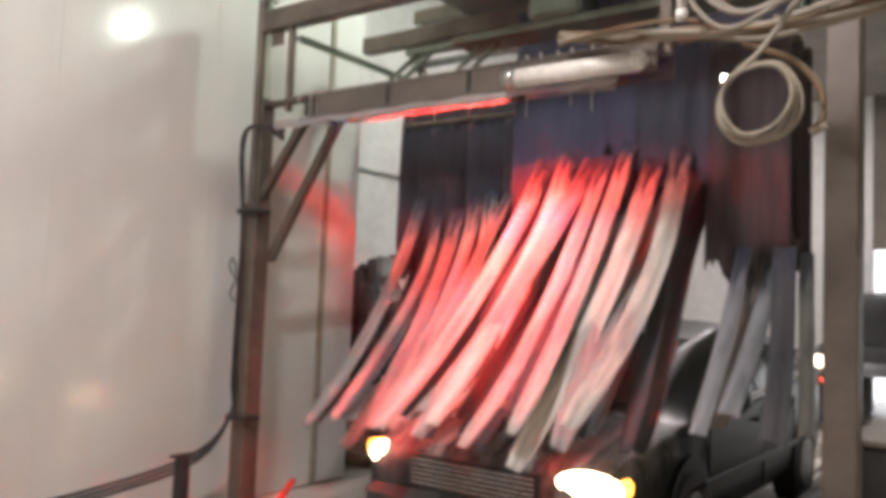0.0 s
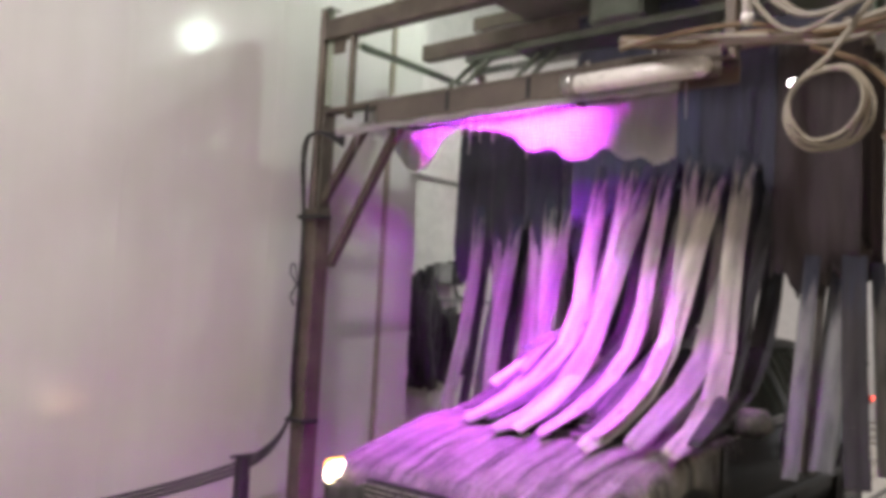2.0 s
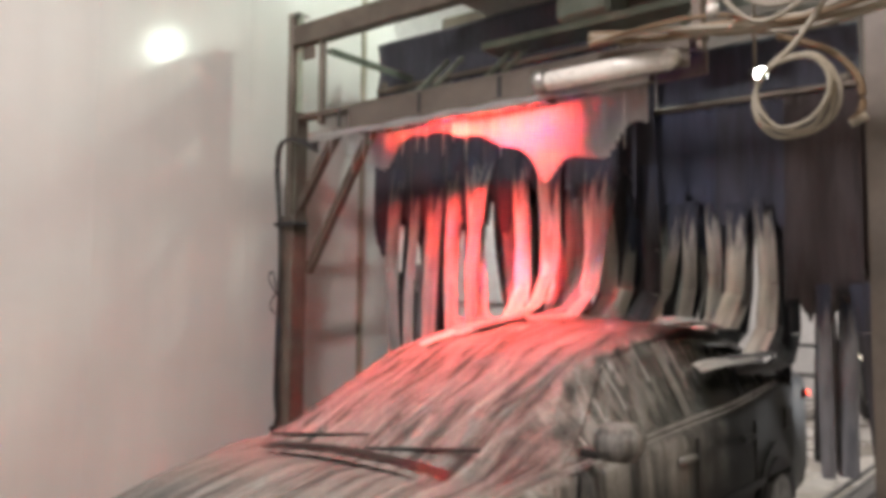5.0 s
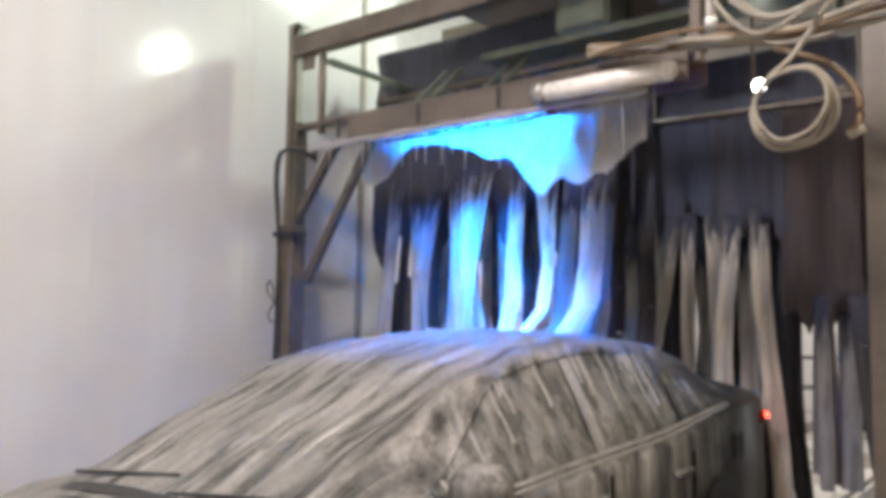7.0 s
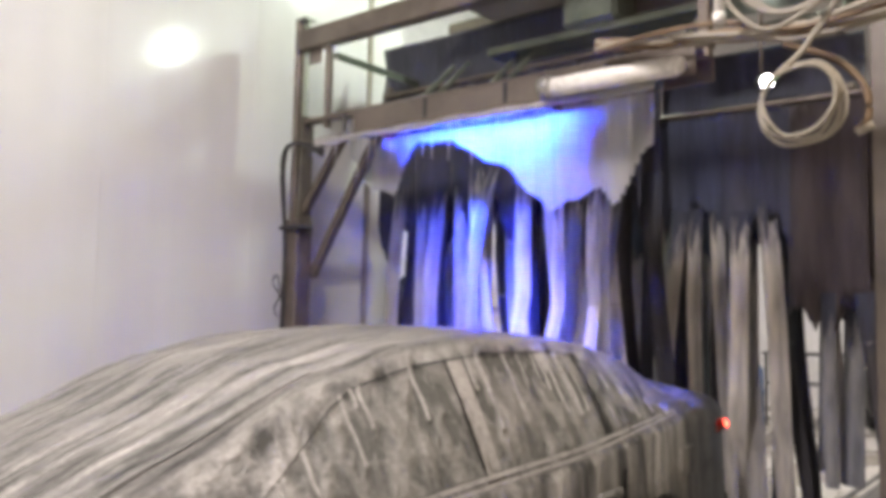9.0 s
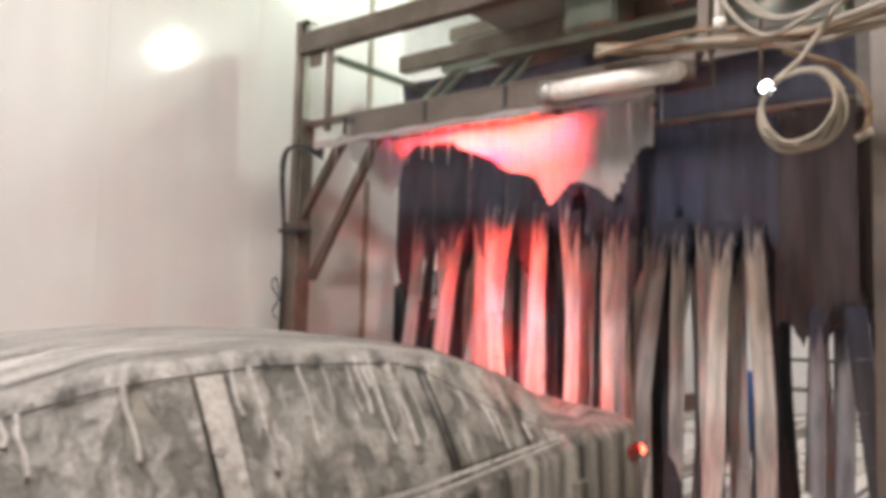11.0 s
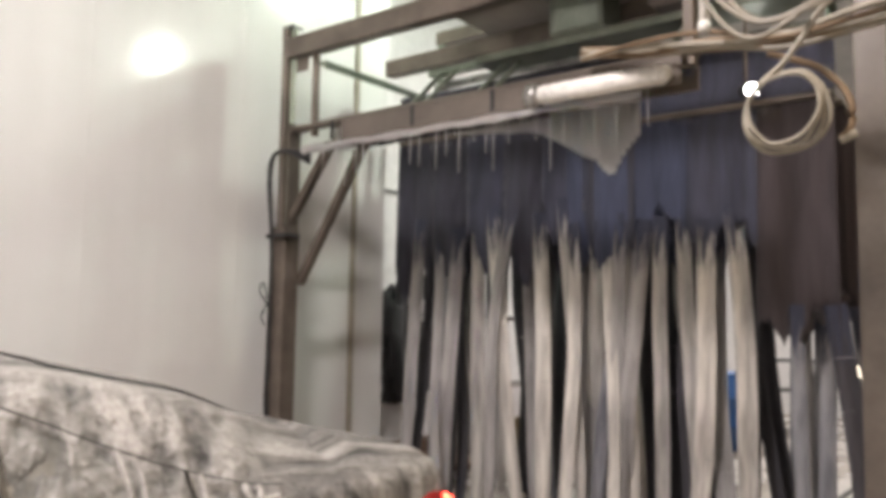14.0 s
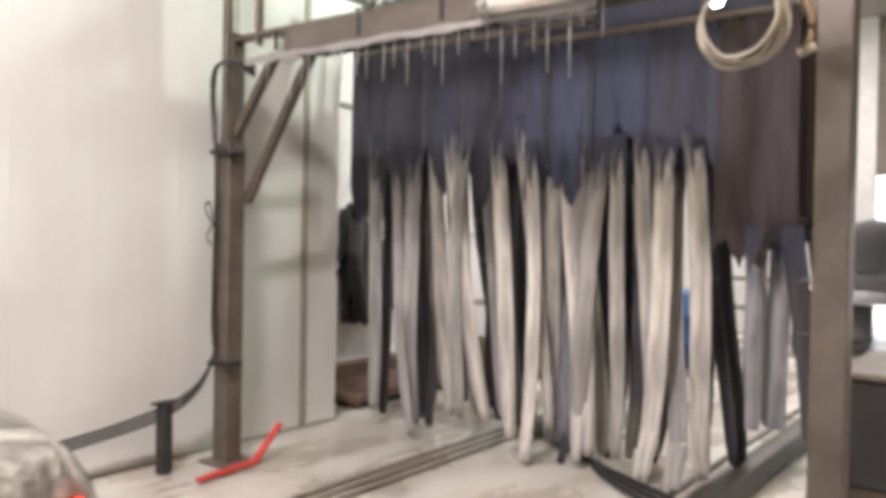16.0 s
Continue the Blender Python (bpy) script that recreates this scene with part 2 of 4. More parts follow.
def bar(a, b, w, h, bm=None):
    """A square tube from a to b, w wide and h high."""
    bm = bm or bmesh.new()
    a, b = Vector(a), Vector(b)
    n = (b - a).length
    got = bmesh.ops.create_cube(bm, size=1.0)["verts"]
    for v in got:
        v.co = Vector((v.co.x * w, v.co.y * h, v.co.z * n))
    bmesh.ops.bevel(bm, geom=list({e for v in got for e in v.link_edges}), offset=0.006, segments=1, affect="EDGES")
    m = Matrix.Translation((a + b) / 2) @ (b - a).to_track_quat("Z", "Y").to_matrix().to_4x4()
    bmesh.ops.transform(bm, matrix=m, verts=bm.verts[:])
    return bm


def hose(points, r, sides=8, closed=False):
    """A hose through points, rounded between them."""
    pts = [Vector(p) for p in points]
    fine = []
    n = len(pts)
    for i in range(n if closed else n - 1):
        p0, p1, p2, p3 = (pts[(i + k - 1) % n] if closed else pts[min(max(i + k - 1, 0), n - 1)] for k in range(4))
        for s in range(5):
            u = s / 5
            fine.append(0.5 * (2 * p1 + (p2 - p0) * u + (2 * p0 - 5 * p1 + 4 * p2 - p3) * u * u + (3 * p1 - p0 - 3 * p2 + p3) * u ** 3))
    if not closed:
        fine.append(pts[-1])
    bm = bmesh.new()
    rings = []
    for i, p in enumerate(fine):
        nxt, prv = fine[(i + 1) % len(fine)] if closed or i + 1 < len(fine) else p, fine[i - 1] if closed or i else p
        q = (nxt - prv).to_track_quat("Z", "Y")
        rings.append([bm.verts.new(p + q @ Vector((r * math.cos(2 * math.pi * k / sides), r * math.sin(2 * math.pi * k / sides), 0))) for k in range(sides)])
    for a, b in zip(rings, rings[1:] + (rings[:1] if closed else [])):
        for k in range(sides):
            bm.faces.new((a[k], a[(k + 1) % sides], b[(k + 1) % sides], b[k]))
    if not closed:
        bm.faces.new(rings[0][::-1])
        bm.faces.new(rings[-1])
    return bm


def structure(name, bm, material, label, category):
    return tagged(part(name, bm, material), label, category, kind="structure")


# ---- the hall ----
LANE, WALL_Y, WALL_END, SIDE_Y, BACK_X, NEAR_X, RIGHT_Y = 2.5, 4.85, 5.33, 5.9, 15.5, -6.0, -4.5
structure("floor", box((NEAR_X - 0.2, RIGHT_Y - 0.2, -0.2), (BACK_X + 3, SIDE_Y + 0.3, 0.0), 0), FLOOR, "wet beige concrete floor with soapy patches", "floor")
structure("ceiling", box((NEAR_X - 0.2, RIGHT_Y - 0.2, CEILING), (BACK_X + 0.2, SIDE_Y + 0.3, CEILING + 0.2), 0), CEIL, "grey ceiling high over the wash bay", "ceiling")
wall_left = structure("wall_left", box((NEAR_X, WALL_Y + 0.02, 0), (WALL_END, WALL_Y + 0.25, CEILING), 0), WALL, "glossy white panelled wall along the lane", "wall")
structure("wall_return", box((WALL_END - 0.2, WALL_Y + 0.25, 0), (WALL_END, SIDE_Y, CEILING), 0), WALL, "white wall turning back beside the opening", "wall")
structure("wall_side", box((WALL_END - 0.2, SIDE_Y, 0), (BACK_X, SIDE_Y + 0.2, CEILING), 0), PLASTER, "white plastered wall with conduits behind the curtains", "wall")
structure("wall_near", box((NEAR_X - 0.2, RIGHT_Y, 0), (NEAR_X, SIDE_Y, CEILING), 0), PLASTER, "plain white end wall", "wall")
structure("wall_right", box((NEAR_X, RIGHT_Y - 0.2, 0), (BACK_X, RIGHT_Y, CEILING), 0), DARK_BROWN, "dark brown side wall", "wall")
# end wall with the entry opening
ENTRY = (-1.2, 2.25, 2.75)
structure("wall_back", box((BACK_X, ENTRY[1], 0), (BACK_X + 0.2, SIDE_Y, CEILING), 0), PLASTER, "white end wall beside the entry", "wall")
# dark brown on this side and above, unlike the white plaster
structure("wall_back_side", box((BACK_X, RIGHT_Y, 0), (BACK_X + 0.2, ENTRY[0], CEILING), 0), DARK_BROWN, "dark brown end wall beside the entry", "wall")
structure("wall_back_top", box((BACK_X, ENTRY[0], ENTRY[2]), (BACK_X + 0.2, ENTRY[1], CEILING), 0), DARK_BROWN, "dark brown end wall over the entry", "wall")
structure("backdrop", box((BACK_X + 2.6, -6, -0.1), (BACK_X + 2.65, 6, 5), 0), DAY, "bright daylight outside the entry", "backdrop")
structure("ledge", box((WALL_END, SIDE_Y - 0.16, 0), (BACK_X, SIDE_Y, 0.27), 0.02), STONE, "dirty brown ledge at the foot of the wall", "ledge")

# wall panels with open joints
panel_bm = box((0, -0.014, 0), (1.1643, 0.02, CEILING - 0.04), 0.0012)
first = part("panel", panel_bm, WALL, wall_left)
xs = [3.735 - 1.165 * k for k in range(1, 9)] + [3.735]
first.matrix_world = pose(xs[0], WALL_Y, 0.02)
for x in xs[1:]:
    o = first.copy()
    scene.collection.objects.link(o)
    o.matrix_world = pose(x, WALL_Y, 0.02)
part("panel", box((4.905, WALL_Y - 0.03, 0.02), (4.96, WALL_Y + 0.02, CEILING - 0.02), 0.008), HOSE, wall_left, "beige cover strip")
part("panel", box((4.965, WALL_Y - 0.014, 0.02), (WALL_END, WALL_Y + 0.02, CEILING - 0.02), 0.01), WALL, wall_left)

# ---- wheel tracks and rails on the floor ----
def track(y0, name, label, count, gap, w, h, mat, x0=-5.5, x1=15.0):
    t = thing(name, label, "rail")
    for i in range(count):
        part("rail", box((x0, y0 + i * gap, 0.0), (x1, y0 + i * gap + w, h), 0.006), mat, t)
    return t


track(3.30, "wheel_track", "worn steel wheel track let into the wet floor", 3, 0.11, 0.05, 0.015, STEEL)
track(1.40, "conveyor_rail", "dark steel conveyor guide rail beside the lane", 1, 0.1, 0.10, 0.17, DARK_STEEL)
track(1.56, "conveyor_track", "dark steel conveyor track with parallel slots", 3, 0.11, 0.05, 0.02, DARK_STEEL)
track(0.90, "guide_rail", "low dark steel guide rail along the lane", 1, 0.1, 0.09, 0.2, DARK_STEEL)

# ---- washing gantry with the foam bar ----
GX, PY, CPY = 3.9, 4.5, 4.44
gantry = thing("wash_gantry", "stained steel car wash gantry carrying the foam bar", "gantry")


def G(name, bm, mat=STEEL, label="", smooth=False, parent=None):
    return part(name, bm, mat, parent or gantry, label, smooth)


G("post", box((GX - 0.05, PY, 2.2), (GX + 0.06, PY + 0.05, 3.67)))
# pale green imitates cool lamp light reflected off this face
G("post_web", box((GX - 0.005, PY - 0.055, 2.2), (GX + 0.005, PY, 3.67), 0.002), PALE_STEEL, "channel web with cool lamp light put into its colour")
G("post_flange", box((GX - 0.05, PY - 0.062, 2.2), (GX + 0.06, PY - 0.055, 2.95), 0.002))
G("lower_post", box((GX - 0.07, PY - 0.07, 0.0), (GX + 0.07, PY + 0.07, 2.2)))
G("base_plate", box((GX - 0.14, PY - 0.14, 0.0), (GX + 0.14, PY + 0.14, 0.02)))
G("post_cap", box((GX - 0.055, PY - 0.062, 3.67), (GX + 0.065, PY + 0.055, 3.685)), BARE)
G("right_post", box((GX + 0.25, 0.66, 0.0), (GX + 0.40, 0.81, 5.3)), PIPE)
G("right_post_base", box((GX + 0.2, 0.6, 0.0), (GX + 0.45, 0.87, 0.025)))
G("top_beam", box((GX - 0.05, 0.75, 3.44), (GX + 0.05, PY, 3.59)))
G("gusset", box((GX - 0.004, PY - 0.19, 3.33), (GX + 0.004, PY - 0.062, 3.44), 0.002))
G("cross_bar", box((GX - 0.04, 1.46, 2.890), (GX + 0.04, PY - 0.062, 2.925)))
G("brace", bar((GX, PY - 0.05, 2.25), (GX, PY - 0.44, 2.76), 0.06, 0.06))
G("brace", bar((GX + 0.1, PY - 0.05, 1.80), (GX + 0.1, PY - 0.68, 2.78), 0.06, 0.06))
# frame behind, two long beams and a rear beam
G("side_beam", box((GX + 0.05, 4.20, 3.385), (GX + 1.5, 4.30, 3.395), 0.002), PALE_STEEL)
G("side_beam_web", box((GX + 0.05, 4.19, 3.34), (GX + 1.5, 4.20, 3.395), 0.002), GREEN_STEEL)
G("rear_beam", box((GX + 1.02, 0.9, 3.57), (GX + 1.12, PY, 3.70)))
G("rear_beam", box((GX + 1.46, 0.9, 3.66), (GX + 1.56, PY - 0.1, 3.76)), GREEN_STEEL)
G("hanger", box((GX - 0.03, 1.47, 2.84), (GX + 0.03, 1.53, 3.44)))
G("hanger", box((GX - 0.025, 4.21, 2.84), (GX + 0.025, 4.25, 3.44)))
G("shelf_plate", box((GX + 0.02, PY - 1.2, 2.935), (GX + 0.24, PY - 0.26, 2.95)), STEEL)
for y in (3.55, 3.42, 2.98, 2.86, 1.75):
    G("bracket", bar((GX + 0.1, y, 2.88), (GX + 0.5, y - 0.06, 3.28), 0.03, 0.03), GREEN_STEEL)
G("gutter", box((GX + 0.35, 0.9, 3.24), (GX + 0.60, 3.1, 3.29)), GREEN_STEEL)
G("motor", box((GX + 0.7, 2.35, 3.45), (GX + 1.0, 2.75, 3.75), 0.03), GREEN_STEEL, "green drive motor")
G("motor", box((GX + 0.7, 1.55, 3.50), (GX + 1.1, 2.05, 3.78), 0.03), STEEL)
G("roof_plate", box((GX + 0.2, 0.9, 3.80), (GX + 1.6, 3.6, 3.82)), HOUSING)

# foam bar: an open-bottomed trough under the cross bar
foam_bar = thing("foam_bar", "long dull foam pipe housing wet with white foam", "foam applicator")
part("trough_side", box((GX - 0.13, 1.5, 2.728), (GX - 0.115, 3.82, 2.872), 0.004), PIPE, foam_bar)
part("trough_side", box((GX + 0.115, 1.5, 2.75), (GX + 0.13, 3.82, 2.872), 0.004), PIPE, foam_bar)
part("trough_top", box((GX - 0.13, 1.5, 2.872), (GX + 0.13, 3.82, 2.886), 0.004), PIPE, foam_bar)
part("end_cap", box((GX - 0.13, 3.82, 2.72), (GX + 0.13, 3.84, 2.886), 0.004), PIPE, foam_bar)
bm = bmesh.new()
ring_prev = None
for i in range(61):
    y = 4.2 - i * 0.0415
    low = 2.682 + 0.006 * math.sin(9 * y) + 0.004 * math.sin(31 * y)
    top_z = 2.728 + 0.004 * math.sin(17 * y + 1) + 0.02 * max(0.0, y - 3.7)
    ring = [bm.verts.new((GX + dx, y, z)) for dx, z in ((-0.128, top_z), (-0.148, top_z - 0.012), (-0.146, low + 0.01), (-0.134, low), (-0.122, low + 0.012), (-0.114, top_z))]
    if ring_prev:
        for k in range(6):
            bm.faces.new((ring_prev[k], ring_prev[(k + 1) % 6], ring[(k + 1) % 6], ring[k]))
    else:
        bm.faces.new(ring[::-1])
    ring_prev = ring
bm.faces.new(ring_prev)
bmesh.ops.recalc_face_normals(bm, faces=bm.faces[:])
part("foam_edge", bm, FOAM, foam_bar, "white foam crust along the edge", True)
for y in (3.9, 3.2, 2.6):
    part("pipe_clip", box((GX - 0.137, y, 2.75), (GX - 0.129, y + 0.03, 2.876), 0.003), RUBBER, foam_bar)

tube = thing("white_tube", "fat white plastic tube along the foam bar", "tube")
part("barrel", rod((GX - 0.2, 2.27, 2.765), (GX - 0.2, 1.56, 2.765), 0.052, 16), TUBE, tube, smooth=True)
part("collar", rod((GX - 0.2, 2.32, 2.768), (GX - 0.2, 2.25, 2.766), 0.066, 16), BARE, tube, "shiny metal collar", True)
part("collar", rod((GX - 0.2, 1.58, 2.765), (GX - 0.2, 1.53, 2.765), 0.056, 16, r2=0.035), TUBE, tube, smooth=True)

# coloured light: an added octagonal drum, eight coloured faces turning in a slot
COLOURS = [("red", (1, 0.05, 0.035)), ("green", (0.01, 1, 0.28)), ("amber", (1, 0.60, 0.20)), ("blue", (0.003, 0.20, 1)),
           ("magenta", (0.70, 0.05, 1)), ("lilac", (0.42, 0.26, 1)), ("dark", None), ("indigo", (0.02, 0.06, 1))]
LIGHT_POWER = {"red": 5600, "green": 4000, "amber": 2300, "blue": 8200, "magenta": 6600, "lilac": 5200, "indigo": 10500}
light_bar = thing("colour_light_bar", "colour-changing light bar under the foam pipe", "light bar")
part("housing_side", box((GX - 0.062, 2.35, 2.704), (GX - 0.052, 3.65, 2.868), 0.002), STEEL, light_bar)
part("housing_side", box((GX + 0.052, 2.35, 2.770), (GX + 0.062, 3.65, 2.868), 0.002), STEEL, light_bar)
for s_ in (-1, 1):
    part("slot_lip", box((GX + s_ * 0.0155, 2.35, 2.752 if s_ < 0 else 2.7655), (GX + s_ * 0.062, 3.65, 2.769), 0), RUBBER, light_bar)
    part("end_plate", box((GX - 0.062, 3.0 + s_ * 0.65, 2.706), (GX + 0.062, 3.0 + s_ * 0.66, 2.85), 0), STEEL, light_bar)
# fins added to keep the coloured light off the left wall
for k in range(44):
    y = 2.37 + k * 0.0435 if k < 20 else 3.22 + (k - 20) * 0.0178
    part("spill_fin", box((GX - 0.04, y, 2.706), (GX + 0.04, y + 0.0015, 2.751), 0), RUBBER, light_bar)
DRUM = (GX, 3.0, 2.815)
drum = new("colour_drum")
drum.parent = light_bar
drum.matrix_basis = pose(*DRUM)
tagged(drum, "added turning drum of coloured faces for the colour changes")
R8 = 0.046
for k, (cname, c) in enumerate(COLOURS):
    a0, a1 = (math.radians(45 * k - 90 + s * 22.0) for s in (-1, 1))
    bm = bmesh.new()
    q = [(math.cos(a) * R8, math.sin(a) * R8) for a in (a0, a1)]
    if c is None:
        mid = Vector(((q[0][0] + q[1][0]) / 2, (q[0][1] + q[1][1]) / 2))
        q = [tuple(mid + (Vector(p_) - mid) * 1.75) for p_ in q]
    e0, e1 = ([bm.verts.new((x * s, y, z * s)) for x, z in q for y in (-0.63, 0.63)] for s in (1.0, 0.8))
    bm.faces.new((e0[0], e0[1], e0[3], e0[2]))
    bm.faces.new((e1[2], e1[3], e1[1], e1[0]))
    bmesh.ops.recalc_face_normals(bm, faces=bm.faces)
    part(f"{cname}_face", bm, glow(f"{cname}_light", c, LIGHT_POWER[cname]) if c else TRIM, drum)

# ---- falling foam: bands that slide out of the trough ----
foam_curtain = thing("foam_curtain", "sheet of white foam falling from the bar", "foam")
COLS, BANDS, BAND = 84, 7, 0.15
Y_HI, Y_LO = 4.16, 1.86
COL_W = (Y_HI - Y_LO) / COLS
FOAM_PIECES = []


def foam_wave(y):
    return 0.022 * math.sin(7.3 * y) + 0.012 * math.sin(17.0 * y + 1.0) + 0.006 * math.sin(41.0 * y)


for c in range(COLS):
    yc = Y_HI - (c + 0.5) * COL_W
    for k in range(BANDS):
        bm = bmesh.new()
        bmesh.ops.create_grid(bm, x_segments=4, y_segments=3, size=0.5)
        for v in bm.verts:
            u, w = v.co.x, v.co.y + 0.5
            tip = 0.02 * (1 - (2 * u) ** 2) if k == BANDS - 1 else 0.0
            v.co = Vector((foam_wave(yc - u * COL_W) - foam_wave(yc), -u * COL_W * 1.02, -(1 - w) * (BAND + tip)))
        o = part("foam_band", bm, FOAM, foam_curtain, smooth=True)
        o["column"], o["band"] = c, k
        FOAM_PIECES.append(o)
DRIPS = []
for i in range(26):
    y = 4.0 - i * 0.093 + random.uniform(-0.03, 0.03)
    n = random.uniform(0.05, 0.2) + 0.2 * random.random() ** 3
    DRIPS.append(part("drip", rod((GX - 0.105, y, 2.72), (GX - 0.105 + random.uniform(-0.01, 0.01), y, 2.72 - n), 0.005, 6, r2=0.002), FOAM, foam_curtain, smooth=True))

# ---- hoses, coil, cables ----
coil = thing("hose_coil", "coiled cream plastic hose hanging beside the gantry", "hose")
CX, CY, CZ = 3.3, 0.90, 2.405
for k in range(4):
    rr = 0.136 + 0.009 * k
    pts = [(CX + 0.02 * k + 0.01 * math.sin(5 * a), CY + rr * 1.0 * math.cos(a) + 0.008 * math.sin(2 * a + k), CZ + rr * 1.02 * math.sin(a) + 0.007 * math.cos(3 * a + 2 * k)) for a in (math.radians(30 * j) for j in range(12))]
    part("loop", hose(pts, 0.0085, closed=True), HOSE, coil, smooth=True)
part("lead", hose([(CX, 0.97, 2.53), (CX + 0.03, 0.90, 2.60), (CX + 0.05, 0.83, 2.7), (CX + 0.1, 0.72, 2.85), (CX + 0.2, 0.42, 2.95), (3.7, 0.40, 3.25), (3.9, 0.62, 3.52), (3.9, 0.80, 3.60)], 0.012), HOSE, coil, smooth=True)
for k, (y0, z0) in enumerate(((1.20, 2.95), (1.18, 2.97), (1.24, 2.93))):
    h_ = thing("hanging_hose", "cream hose looped under the gantry roof", "hose", group="loose hoses")
    part("tube", hose([(3.3, y0, z0 + 0.25), (3.3, y0 - 0.03, z0), (3.3, y0 - 0.2, z0 - 0.17 - 0.02 * k), (3.3, y0 - 0.4, z0 - 0.16), (3.35, 0.6, 2.88 + 0.03 * k), (3.4, 0.2, 2.98)], 0.011), HOSE, h_, smooth=True)
side_hose = thing("hanging_hose", "brownish hose bent beside the coil with a pale fitting", "hose", group="loose hoses")
part("tube", hose([(3.55, 1.02, 2.72), (3.5, 0.93, 2.67), (3.5, 0.80, 2.60), (3.5, 0.705, 2.48), (3.5, 0.69, 2.36), (3.5, 0.735, 2.30)], 0.014), RUST, side_hose, smooth=True)
part("fitting", rod((3.5, 0.675, 2.32), (3.5, 0.735, 2.295), 0.017, 12), HOSE, side_hose, "pale plastic fitting", True)
drop_pipe = thing("drop_pipe", "short white plastic pipe end over the hose loop", "pipe")
part("tube", rod((3.32, 1.215, 2.80), (3.32, 1.215, 3.45), 0.022, 12), TUBE, drop_pipe, smooth=True)
part("collar", rod((3.32, 1.215, 2.79), (3.32, 1.215, 2.83), 0.027, 12), TUBE, drop_pipe, smooth=True)
part("stay", bar((3.32, 1.215, 3.44), (3.9, 1.215, 3.50), 0.03, 0.03), STEEL, drop_pipe)
for k in range(7):
    r = random.Random(40 + k)
    h_ = thing("yellow_cable", "yellowed cable running along the gantry top", "cable", group="top cables")
    wob = [r.uniform(-0.035, 0.035) for _ in range(5)]
    x = 3.50 + 0.03 * k
    part("cable", hose([(3.66, 1.98, 2.90 + 0.01 * k), (x, 1.62, 2.87 + wob[0]), (x, 1.28, 2.83 + wob[1]), (x, 0.98, 2.80 + wob[2]), (x, 0.62, 2.81 + wob[3]), (3.6, 0.2, 2.86 + wob[4]), (3.6, -0.5, 2.95)], 0.011 + 0.004 * (k % 2)), HOSE if k % 3 else RUST, h_, smooth=True)
for k in range(3):
    cab = thing("post_cable", "black cable tied along the gantry post", "cable", group="post cables")
    o = 0.03 * k
    part("cable", hose([(GX - 0.02, CPY - 0.2, 2.70 - o), (GX - 0.1, CPY + 0.02, 2.74), (GX - 0.1, CPY + 0.12 + o * 0.5, 2.6), (GX - 0.09, CPY + 0.1, 2.0), (GX - 0.09, CPY + 0.1 + o * 0.3, 1.0),
                         (GX - 0.1, CPY + 0.1, 0.72), (GX - 0.3, CPY + 0.16, 0.48 - o), (GX - 0.9, CPY + 0.22, 0.34 - o), (GX - 2.2, CPY + 0.26, 0.24 - o), (GX - 4.0, CPY + 0.26, 0.22 - o)], 0.012), RUBBER, cab, smooth=True)
for z in (2.12, 0.68):
    tie = thing("cable_clamp", "black clamp holding cables to the post", "clamp", group="clamps")
    part("strap", box((GX - 0.12, CPY - 0.075, z), (GX + 0.02, CPY + 0.14, z + 0.03)), RUBBER, tie)
loop = thing("wire_loop", "thin loose wire loop tied to the post", "wire")
part("wire", hose([(GX - 0.09, CPY + 0.1, 1.62), (GX - 0.1, CPY + 0.2, 1.74), (GX - 0.1, CPY + 0.16, 1.8), (GX - 0.1, CPY + 0.12, 1.66), (GX - 0.1, CPY + 0.18, 1.56), (GX - 0.1, CPY + 0.13, 1.5)], 0.006), RUBBER, loop, smooth=True)
valve = thing("valve_post", "black valve on a short stand by the wall", "valve")
part("stand", box((3.42, 4.55, 0.0), (3.5, 4.63, 0.34)), RUBBER, valve)
part("valve_body", rod((3.46, 4.59, 0.3), (3.46, 4.59, 0.46), 0.05, 12), RUBBER, valve)
part("lever", box((3.36, 4.575, 0.46), (3.54, 4.605, 0.48)), RUBBER, valve)
guard = thing("red_guard", "bent red painted steel guard on the floor", "guard")
part("upright_bar", bar((4.25, 4.35, 0.23), (3.95, 4.28, 0.02), 0.05, 0.03), REDP, guard)
part("foot_bar", bar((3.95, 4.28, 0.03), (3.45, 4.22, 0.03), 0.05, 0.03), REDP, guard)

# ---- cloth curtains ----
CURTAINS, STRIPS = [], []
HANG_Z, HEAD_TOP, HEAD_LOW = 4.9, -1.95, -2.78
ROWS = (-0.27, 0.0, 0.27)


ARM = 0.6


